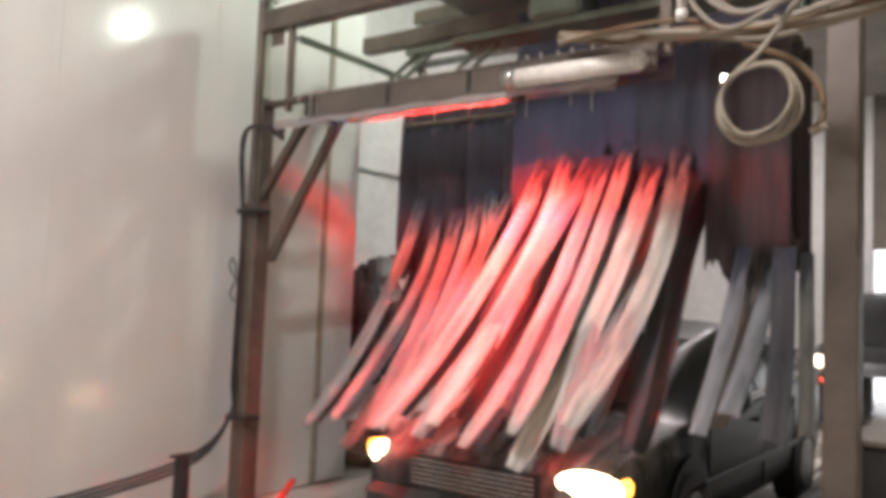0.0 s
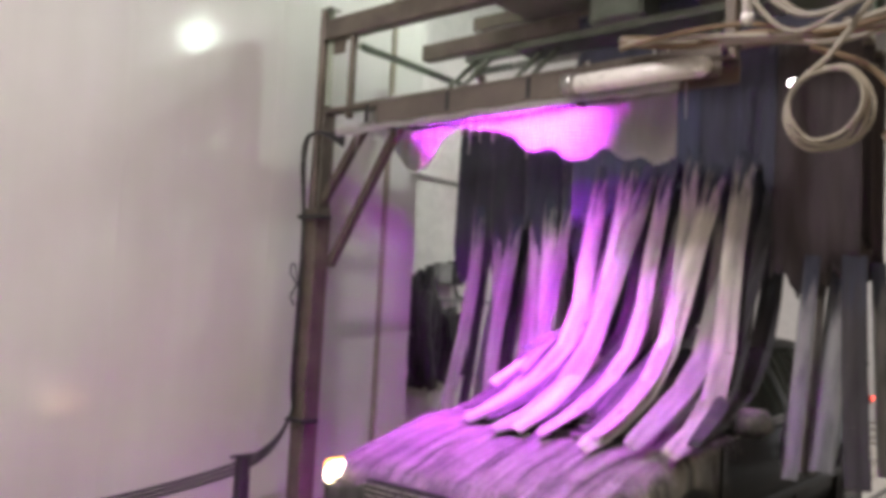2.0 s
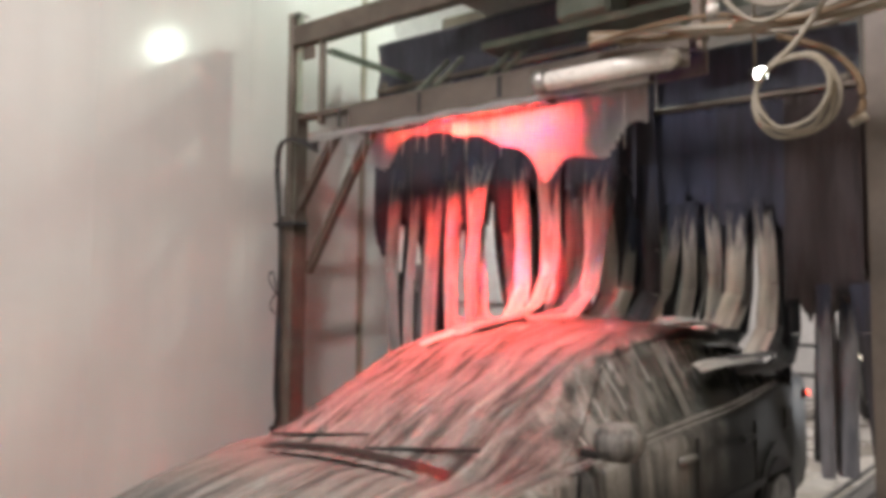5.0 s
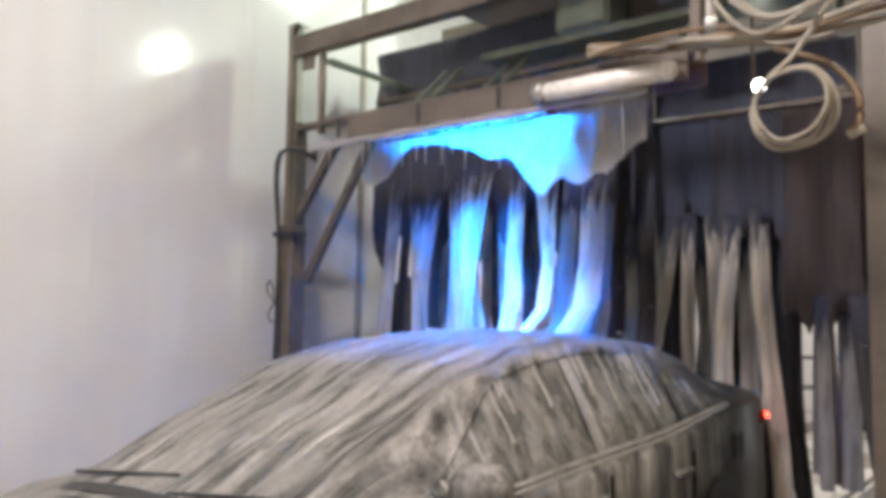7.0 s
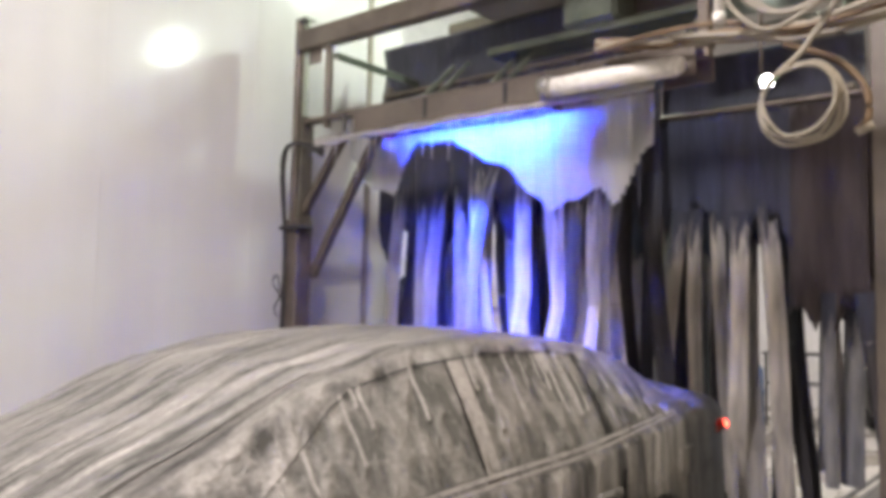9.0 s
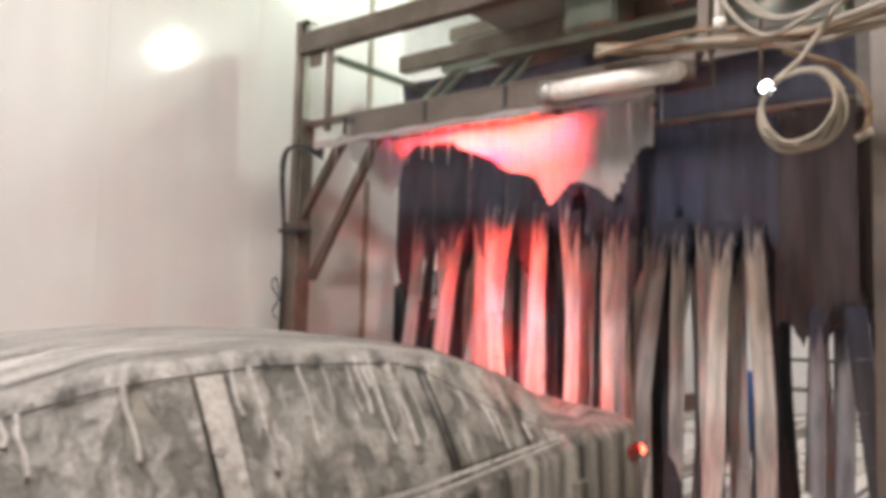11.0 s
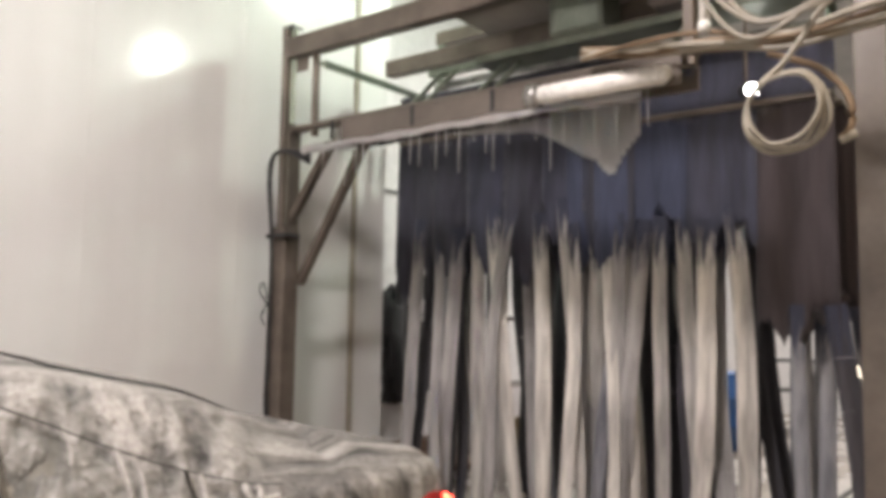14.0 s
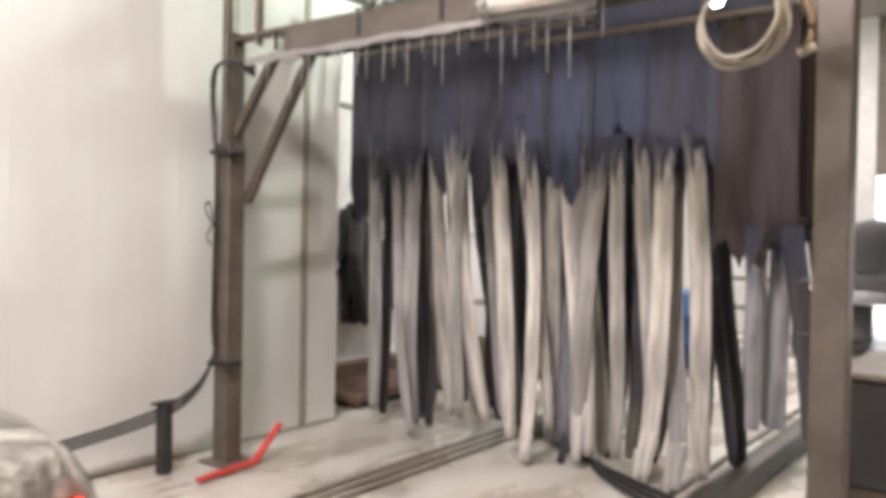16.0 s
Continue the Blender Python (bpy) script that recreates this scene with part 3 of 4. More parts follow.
def curtain(hang_x, y_hi, y_lo, mats, label, reach, strips, dull_below=-9.0, dull=(4, 4, 4), hang_z=HANG_Z, front=(0, 0, 1, 1, 2), n=4, lobe=0.0):
    """A swinging frame with cloth headers and long soapy strips; its space has the pivot at the origin."""
    cy, half = (y_hi + y_lo) / 2, (y_hi - y_lo) / 2
    t = thing("wash_curtain", label, "wash curtain", pose(hang_x, cy, hang_z), "wash curtains")
    arms = []
    for s in (-1, 1):
        arms.append((s * (half - 0.15), part("arm", box((-0.03, -0.03, 0.0), (0.03, 0.03, ARM)), STEEL, t, "swinging steel arm")))
    cover = bmesh.new()
    bmesh.ops.create_grid(cover, x_segments=24, y_segments=6, size=0.5)
    for v in cover.verts:
        u, w = v.co.x, v.co.y + 0.5
        v.co = Vector((-0.27 + 0.012 * math.sin(9 * u) + 0.03 * math.sin(math.pi * w), 2 * half * u, HEAD_TOP + 0.03 + 0.36 * w + 0.01 * math.sin(23 * u) * (1 - w)))
    bmesh.ops.solidify(cover, geom=cover.faces[:], thickness=0.03)
    part("top_cover", cover, DEEP if len(CURTAINS) else NAVY, t, "blue cloth cover over the frame", True)
    for x in ROWS:
        part("rail", box((x - 0.03, -half, HEAD_TOP - 0.03), (x + 0.03, half, HEAD_TOP + 0.01), 0.01), STEEL, t)
    part("frame_bar", box((-0.3, -half + 0.05, HEAD_TOP + 0.01), (0.3, -half + 0.11, HEAD_TOP + 0.06), 0.01), STEEL, t)
    part("frame_bar", box((-0.3, half - 0.11, HEAD_TOP + 0.01), (0.3, half - 0.05, HEAD_TOP + 0.06), 0.01), STEEL, t)
    for row, x in enumerate(ROWS):
        for i in range(n):
            y0 = -half + 2 * half * i / n
            bm = bmesh.new()
            bmesh.ops.create_grid(bm, x_segments=24, y_segments=8, size=0.5)
            low = HEAD_LOW - random.uniform(-0.12, 0.2) - lobe * random.random() - (0.55 if y0 + half / n < dull_below < 5 else 0.0)
            ph = random.uniform(0, 6)
            for v in bm.verts:
                u, w = v.co.x + 0.5, v.co.y + 0.5
                rag = ((0.07 + 0.25 * lobe) * math.sin(8 * u + ph) + 0.025 * math.sin(23 * u + 2 * ph) + random.uniform(-0.045, 0.045)) * (1 - w)
                fold = (0.03 * math.sin(5 * u + ph) + 0.012 * math.sin(13 * u)) * (1.1 - w)
                v.co = Vector((x + fold, y0 + u * (2 * half / n + 0.015), low + (HEAD_TOP - low) * w + rag))
            bmesh.ops.solidify(bm, geom=bm.faces[:], thickness=0.008)
            part("cloth_panel", bm, mats[i], t, smooth=True)
    CURTAINS.append((t, hang_x, cy, hang_z, reach, arms))
    g = len(CURTAINS) - 1
    for row, x in enumerate(ROWS):
        for i in range(strips):
            r = random.Random(g * 100 + row * 30 + i)
            y = -half + 0.06 + (2 * half - 0.12) * (i + 0.5 * (row % 2) + r.uniform(-0.3, 0.3)) / strips
            kind = r.choice(dull if y < dull_below else (front if row == 0 else (1, 2, 3, 4, 4)))
            short = y < dull_below - 0.22 and dull_below < 5
            if short and r.random() < 0.25:
                continue
            segs = []
            look_ = r.randrange(4)
            for j in range(4 if short else len(SEGS)):
                o = new("strip", STRIP_MESHES[j, kind, look_])
                o.parent = t
                segs.append(o)
            STRIPS.append((g, x, y, HEAD_LOW + (-0.45 if short else r.uniform(0.02, 0.25)), r.uniform(-1, 1), r.uniform(0, 6.3), r.gauss(0, 3.5), segs))
    return t


SEGS = (0.31, 0.31, 0.31, 0.31, 0.32, 0.33, 0.34)
WIDE, CURL = (0.105, 0.12, 0.085, 0.13), (0.10, 0.16, 0.06, 0.13)


def strip_mesh(j, look_):
    """One stretch of a strip, drawn in the whole strip's length so that its ends match the next one's."""
    bm = bmesh.new()
    top, n, wide, last = -sum(SEGS[:j]), SEGS[j], WIDE[look_], j == len(SEGS) - 1
    around = [(-0.5 + k / 6, 0.5) for k in range(7)] + [(0.5 - k / 6, -0.5) for k in range(7)]
    rings = []
    for i in range(5):
        w = i / 4
        k = wide * (0.6 + 0.4 * (1 - w) ** 0.4 if last else 1)
        rings.append([bm.verts.new((CURL[look_] * wide * math.cos(4.2 * u + look_) + side * 0.006, u * k, top - w * n)) for u, side in around])
    for a, b in zip(rings, rings[1:]):
        for k in range(14):
            bm.faces.new((a[k], a[(k + 1) % 14], b[(k + 1) % 14], b[k]))
    if last:
        bm.faces.new(rings[-1])
    bmesh.ops.recalc_face_normals(bm, faces=bm.faces[:])
    for f in bm.faces:
        f.smooth = True
    return bm


STRIP_MESHES = {}
for j in range(len(SEGS)):
    for tint, mat in enumerate(STRIP_MATS):
        for look_ in range(4):
            me = bpy.data.meshes.new("strip")
            bm = strip_mesh(j, look_)
            bm.to_mesh(me)
            bm.free()
            me.materials.append(mat)
            STRIP_MESHES[j, tint, look_] = me
curtain(5.6, 4.56, 2.4, (NAVY, DEEP, NAVY, DEEP, NAVY, NAVY), "navy wash curtain with long grey soapy cloth strips", 20.0, 11, hang_z=5.0, front=(0, 1, 2, 2), n=6, lobe=0.4)
curtain(5.6, 2.94, 1.12, (PLUM, DEEP, BLUE, BLUE), "blue wash curtain with long grey soapy cloth strips", 26.0, 10, -0.3, (2, 3, 3, 4))
curtain(7.4, 4.3, 2.9, (NAVY, BLUE, NAVY, PLUM), "rear wash curtain of dark cloth and wet strips", 9.0, 4, 9.0, (1, 2, 3, 4))


# ---- dark machinery by the right post and over the curtains ----
pump = thing("pump_unit", "dark grimy pump unit on a steel frame", "machine")
part("cabinet", box((5.6, 0.35, 0.12), (6.9, 0.95, 0.78), 0.03), RUBBER, pump)
part("lid", box((5.58, 0.33, 0.78), (6.92, 0.97, 0.82), 0.01), STEEL, pump)
for x in (5.65, 6.8):
    part("foot", box((x, 0.4, 0), (x + 0.06, 0.9, 0.12)), STEEL, pump)
drive = thing("curtain_drive", "dark steel drive frame over the wash curtains", "machine")
for x in (5.58, 6.1):
    part("beam", box((x, 0.75, 4.02), (x + 0.12, 4.5, 4.14)), STEEL, drive)
for y in (0.95, 1.9, 2.9):
    part("cross_beam", box((5.56, y, 4.145), (6.3, y + 0.09, 4.24)), GREEN_STEEL, drive)
for y0, y1, z in ((2.45, 4.5, 3.64), (1.15, 2.9, 3.54)):
    part("shaft", rod((5.6, y0, z), (5.6, y1, z), 0.035, 12), BARE, drive, "turning shaft", True)
    for y in (y0 + 0.06, y1 - 0.06):
        part("bearing", box((5.56, y - 0.03, z - 0.06), (5.66, y + 0.03, 4.02), 0.02), GREEN_STEEL, drive)
part("gearbox", box((5.62, 1.3, 4.15), (6.0, 1.8, 4.45), 0.04), STEEL, drive)
part("gearbox", box((5.62, 2.25, 4.15), (5.95, 2.6, 4.4), 0.04), GREEN_STEEL, drive)
for y in (0.85, 2.8):
    part("tie_rod", bar((5.9, y, 4.2), (5.9, y, CEILING), 0.06, 0.06), STEEL, drive)

for k in range(3):
    fh = thing("floor_hose", "black hose lying across the wet floor", "hose", group="floor hoses")
    part("hose", hose([(6.9 + 0.1 * k, 4.3, 0.025), (6.3 + 0.05 * k, 3.7, 0.025), (5.9, 3.1 - 0.1 * k, 0.025), (5.35 - 0.06 * k, 2.3, 0.025), (5.0 - 0.12 * k, 1.75, 0.04)], 0.02), RUBBER, fh, smooth=True)
# raised deck stands in for the dirty brown floor beyond the wall end
floor_patch = thing("brown_floor_patch", "low brown deck standing in for dirty floor by the wall", "platform")
part("deck", box((5.7, 4.95, 0.06), (9.2, 5.72, 0.13), 0.01), STONE, floor_patch)
for x in (5.8, 7.4, 9.0):
    part("sleeper", box((x, 4.98, 0), (x + 0.1, 5.7, 0.06)), RUST, floor_patch)
stump = thing("rusty_bollard", "short rusty steel post beside the lane", "post")
part("tube", rod((6.9, 4.4, 0), (6.9, 4.4, 0.62), 0.06, 14), RUST, stump, smooth=True)
part("foot_plate", box((6.78, 4.28, 0), (7.02, 4.52, 0.02)), RUST, stump)

# ---- things behind the curtains ----
jbox = thing("junction_box", "grey junction box with dark cover on the wall", "junction box")
part("box", box((6.83, SIDE_Y - 0.1, 1.80), (7.06, SIDE_Y, 2.03)), GREYP, jbox)
part("cover", box((7.07, SIDE_Y - 0.13, 1.79), (7.20, SIDE_Y, 2.06)), RUBBER, jbox)
part("window", box((7.105, SIDE_Y - 0.14, 1.90), (7.165, SIDE_Y - 0.13, 2.02)), TUBE, jbox)
part("cable_loop", hose([(7.14, SIDE_Y - 0.07, 1.79), (7.17, SIDE_Y - 0.09, 1.68), (7.26, SIDE_Y - 0.1, 1.65), (7.35, SIDE_Y - 0.09, 1.72), (7.38, SIDE_Y - 0.06, 1.95), (7.38, SIDE_Y - 0.04, 2.9)], 0.016), RUBBER, jbox, smooth=True)
for a, b in (((7.18, SIDE_Y - 0.05, 1.80), (7.18, SIDE_Y - 0.05, 0.75)), ((6.0, SIDE_Y - 0.03, 1.62), (11.5, SIDE_Y - 0.03, 1.62)), ((6.0, SIDE_Y - 0.03, 2.95), (8.0, SIDE_Y - 0.03, 2.95)), ((7.0, SIDE_Y - 0.03, 0.78), (12, SIDE_Y - 0.03, 0.78))):
    c_ = thing("conduit", "thin grey conduit fixed to the wall", "conduit", group="wall conduits")
    part("pipe", rod(a, b, 0.014, 8), GREYP, c_, smooth=True)
rag = thing("black_cloth_bundle", "bundle of black cloth hanging on the wall", "cloth")
for k in range(34):
    r = random.Random(k)
    y, x = SIDE_Y - 0.05 - r.uniform(0, 0.2), 6.45 + 0.64 * r.random() ** 1.2
    z = 2.0 - abs(x - 6.55) * 1.0 - r.uniform(0, 0.3)
    low = 0.60 + r.uniform(0, 0.22) + abs(x - 6.62) * 0.5
    mid = (z + low) / 2 + r.uniform(-0.15, 0.15)
    bm = hose([(x, y, z), (x + r.uniform(-0.05, 0.07), y - r.uniform(0, 0.05), mid), (x + r.uniform(-0.05, 0.12), y - r.uniform(0, 0.06), low)], r.uniform(0.035, 0.075), 6)
    for v in bm.verts:
        v.co += Vector((r.uniform(-0.014, 0.014), r.uniform(-0.01, 0.01), r.uniform(-0.03, 0.03)))
    part("fold", bm, RUBBER, rag, smooth=True)
barrel = thing("blue_barrel", "blue plastic drum standing on the floor", "barrel")
bm = bmesh.new()
prof = [(0, 0), (0.26, 0), (0.29, 0.03), (0.285, 0.28), (0.3, 0.3), (0.285, 0.32), (0.285, 0.58), (0.3, 0.6), (0.285, 0.62), (0.28, 0.86), (0.25, 0.9), (0, 0.9)]
rings = [[bm.verts.new((10.45 + 1.1 * r_ * math.cos(a), 3.63 + 1.1 * r_ * math.sin(a), 1.08 * z)) for a in (2 * math.pi * k / 20 for k in range(20))] for r_, z in prof[1:-1]]
for a, b in zip(rings, rings[1:]):
    for k in range(20):
        bm.faces.new((a[k], a[(k + 1) % 20], b[(k + 1) % 20], b[k]))
bm.faces.new(rings[-1])
part("drum_body", bm, BLUEP, barrel, smooth=True)
part("bung", rod((10.55, 3.63, 0.97), (10.55, 3.63, 1.0), 0.03, 10), TUBE, barrel)
table = thing("folding_table", "small dark table standing against the light", "table")
part("tabletop", box((12.4, 2.85, 1.04), (13.0, 3.95, 1.07)), RUBBER, table)
for x, y in ((12.45, 2.9), (12.95, 2.9), (12.45, 3.9), (12.95, 3.9)):
    part("leg", bar((x, y, 0), (x, y, 1.04), 0.035, 0.035), RUBBER, table)
for x in (12.45, 12.95):
    part("stretcher", bar((x, 2.9, 0.62), (x, 3.9, 0.62), 0.025, 0.025), RUBBER, table)
for x, y, z, s in ((5.5, 3.35, 4.95, 0.13), (5.9, 0.25, 4.95, 0.11)):
    fl = thing("flood_lamp", "bright round lamp under the ceiling", "lamp", pose(x, y, z), "flood lamps")
    part("bracket", bar((0, 0, s + 0.03), (0, 0, CEILING - z), 0.03, 0.03), STEEL, fl)
    part("shade", rod((0, 0, s + 0.02), (0, 0, s + 0.06), s * 0.9, 16, r2=s * 0.4), BARE, fl)
# fixtures for the added fill lamps
for x, y in ((0.3, 1.8), (3.0, -1.6), (-3.0, 1.8), (9.0, 3.0), (12.5, 3.0)):
    bl = thing("bay_lamp", "long white ceiling lamp, added for broad light", "lamp", pose(x, y, CEILING), "bay lamps")
    part("body", box((-0.62, -0.17, -0.09), (0.62, 0.17, 0.0)), TUBE, bl)
spot = thing("small_spot", "small bright work lamp on the gantry frame", "lamp")
part("lens", rod((4.86, 1.50, 2.95), (4.83, 1.48, 2.94), 0.035, 12), WHITE_GLOW, spot)
part("case", rod((4.94, 1.56, 2.97), (4.86, 1.50, 2.95), 0.045, 12), RUBBER, spot)
part("mount", bar((4.92, 1.55, 2.9), (4.92, 1.55, 3.5), 0.02, 0.02), STEEL, spot)


# ---- the washed car ----
LENGTH, HALF_W = 4.95, 0.89
PROFILE = [(0.0, 0.62), (0.1, 0.73), (0.45, 0.84), (0.88, 0.93), (1.4, 1.17), (1.9, 1.38), (2.3, 1.465), (2.7, 1.495), (3.1, 1.49), (3.5, 1.465), (3.9, 1.385), (4.25, 1.26), (4.7, 1.16), (4.87, 1.11), (4.95, 0.86)]


def lerp(table_, u):
    for (a, p), (b, q) in zip(table_, table_[1:]):
        if u <= b:
            s = max(0.0, (u - a) / (b - a))
            s = s * s * (3 - 2 * s) * 0.25 + s * 0.75
            return p + (q - p) * s
    return table_[-1][1]


def half_width(u):
    return HALF_W * lerp([(0.0, 0.80), (0.25, 0.93), (0.8, 0.985), (2.0, 1.0), (3.2, 1.0), (4.2, 0.98), (4.75, 0.92), (4.95, 0.84)], u)


def belt(u):
    return lerp([(0.0, 0.60), (0.12, 0.70), (0.6, 0.80), (0.95, 0.89), (3.0, 0.98), (4.2, 1.09), (4.75, 1.09), (4.95, 0.84)], u)


def car_top(u, dy):
    """Height of the car's upper surface, u metres behind its nose and dy from its middle."""
    if u < 0 or u > LENGTH or abs(dy) > HALF_W:
        return 0.0
    k = abs(dy) / HALF_W
    z = lerp(PROFILE, u)
    b = belt(u)
    return b + (z - b) * max(0.0, 1 - max(0.0, k - 0.62) / 0.38) ** 0.6 if z > b else z


def lower_section(u):
    w, b, z = half_width(u), belt(u), lerp(PROFILE, u)
    deck = z if (u < 0.9 or u > 4.25) else b + 0.02
    deck = max(deck, b + 0.01)
    floor_z = 0.24 if 0.25 < u < 4.7 else 0.3
    return [(w * 0.90, floor_z), (w * 0.97, 0.32), (w * 1.0, 0.52), (w * 1.0, 0.66), (w * 0.985, b - 0.05), (w * 0.95, b), (w * 0.86, b + (deck - b) * 0.55), (w * 0.6, b + (deck - b) * 0.9), (w * 0.3, deck), (0.0, deck + 0.004)]


def cabin_point(u, v):
    """A point on the cabin, v from 0 at the belt to 1 at the middle of the roof (near side, y negative)."""
    w, b, z = half_width(u), belt(u), lerp(PROFILE, u)
    if v < 0.5:
        s = v / 0.5
        y = w * (0.95 - 0.27 * s ** 1.15)
        zz = b - 0.01 + (z - 0.045 - b) * s
    else:
        s = (v - 0.5) / 0.5
        y = w * 0.68 * (1 - s)
        zz = z - 0.045 + 0.045 * math.sin(s * math.pi / 2) ** 0.7
    return Vector((u, -y, zz))


def grid_bm(rows):
    bm = bmesh.new()
    vs = [[bm.verts.new(p) for p in r] for r in rows]
    for a, b in zip(vs, vs[1:]):
        for k in range(len(a) - 1):
            bm.faces.new((a[k], a[k + 1], b[k + 1], b[k]))
    return bm


def mirrored(bm):
    got = bmesh.ops.duplicate(bm, geom=bm.verts[:] + bm.edges[:] + bm.faces[:])["geom"]
    vs = [g for g in got if isinstance(g, bmesh.types.BMVert)]
    for v in vs:
        v.co.y = -v.co.y
    bmesh.ops.reverse_faces(bm, faces=[g for g in got if isinstance(g, bmesh.types.BMFace)])
    bmesh.ops.remove_doubles(bm, verts=bm.verts[:], dist=0.0005)
    bmesh.ops.recalc_face_normals(bm, faces=bm.faces[:])
    return bm


car = thing("car", "dark saloon car covered with streaks of white foam", "car")
us = [0.0, 0.04, 0.1, 0.2, 0.35, 0.5, 0.7, 0.9, 1.12] + [1.3 + 0.2 * k for k in range(15)] + [4.25, 4.45, 4.65, 4.75, 4.83, 4.89, 4.95]
bm = mirrored(grid_bm([[(u, -y, z) for y, z in lower_section(u)] for u in us]))
for u in (0.0, 4.95):
    ring = [v for v in bm.verts if abs(v.co.x - u) < 1e-4]
    if len(ring) > 2:
        try:
            bmesh.ops.contextual_create(bm, geom=sorted(ring, key=lambda v: math.atan2(v.co.z - 0.5, v.co.y)))
        except RuntimeError:
            pass
part("body", bm, PAINT, car, smooth=True)
cab_us = [0.82 + 0.1 * k for k in range(36)]
bm = mirrored(grid_bm([[cabin_point(u, v / 16) for v in range(17)] for u in cab_us]))
part("cabin", bm, PAINT, car, smooth=True)


def patch(name, us_, v0, v1, mat, lift=0.006, both=True, label="", n=8):
    def p(u, v):
        c = cabin_point(u, v)
        du, dv = cabin_point(u + 0.01, v) - c, cabin_point(u, min(v + 0.01, 0.999)) - c
        nrm = du.cross(dv)
        if nrm.length < 1e-9:
            nrm = Vector((0, 0, 1))
        nrm.normalize()
        if nrm.dot(Vector((0, c.y, c.z - 0.9))) < 0:
            nrm = -nrm
        return c + nrm * lift
    for s in ((1, -1) if both else (1,)):
        bm = grid_bm([[p(u, v0(u) + (v1(u) - v0(u)) * k / n) for k in range(n + 1)] for u in us_])
        if s < 0:
            for v in bm.verts:
                v.co.y = -v.co.y
        bmesh.ops.recalc_face_normals(bm, faces=bm.faces[:])
        part(name, bm, mat, car, label, True)


def egg(centre, radii):
    bm = bmesh.new()
    bmesh.ops.create_uvsphere(bm, u_segments=16, v_segments=10, radius=1.0)
    for v in bm.verts:
        v.co = Vector([c + r * k for c, r, k in zip(centre, radii, v.co)])
    return bm


def span(a, b, n=10):
    return [a + (b - a) * k / n for k in range(n + 1)]


def head(u):
    return 0.44 * min(1.0, max(0.02, (u - 1.15) / 0.8)) * min(1.0, max(0.02, (4.18 - u) / 0.85))


patch("side_window", span(1.45, 2.45), lambda u: 0.05, lambda u: max(0.07, head(u)), PANE)
patch("side_window", span(2.56, 3.34), lambda u: 0.05, lambda u: max(0.07, head(u)), PANE)
patch("quarter_window", span(3.39, 3.8), lambda u: 0.06, lambda u: max(0.08, head(u) * 0.95), PANE)
for u_ in (1.43, 2.45, 2.54, 3.34, 3.375, 3.80):
    patch("window_seal", span(u_, u_ + 0.012, 2), lambda u: 0.045, lambda u: max(0.08, head(u)) + 0.01, TRIM, 0.010)
patch("window_trim", span(1.3, 4.08, 24), lambda u: max(0.07, head(u)) + 0.005, lambda u: max(0.07, head(u)) + 0.012, TRIM, 0.012, n=2)
patch("belt_trim", span(1.25, 4.05, 20), lambda u: 0.030, lambda u: 0.046, CHROME, 0.014, n=2, label="wet chrome belt trim")
patch("belt_trim", span(1.25, 4.05, 20), lambda u: 0.004, lambda u: 0.016, CHROME, 0.014, n=2, label="wet chrome belt trim")
patch("door_pillar", span(2.462, 2.548, 4), lambda u: 0.05, lambda u: max(0.08, head(u)) + 0.004, PILLAR, 0.012, label="foam-covered door pillar")
patch("windscreen", span(0.92, 1.92), lambda u: 0.56, lambda u: 1.0, SCREEN, 0.006)
patch("rear_window", span(3.58, 4.2), lambda u: 0.58, lambda u: 1.0, SCREEN, 0.006)
patch("screen_seal", span(0.86, 0.92, 2), lambda u: 0.54, lambda u: 1.0, TRIM, 0.010)
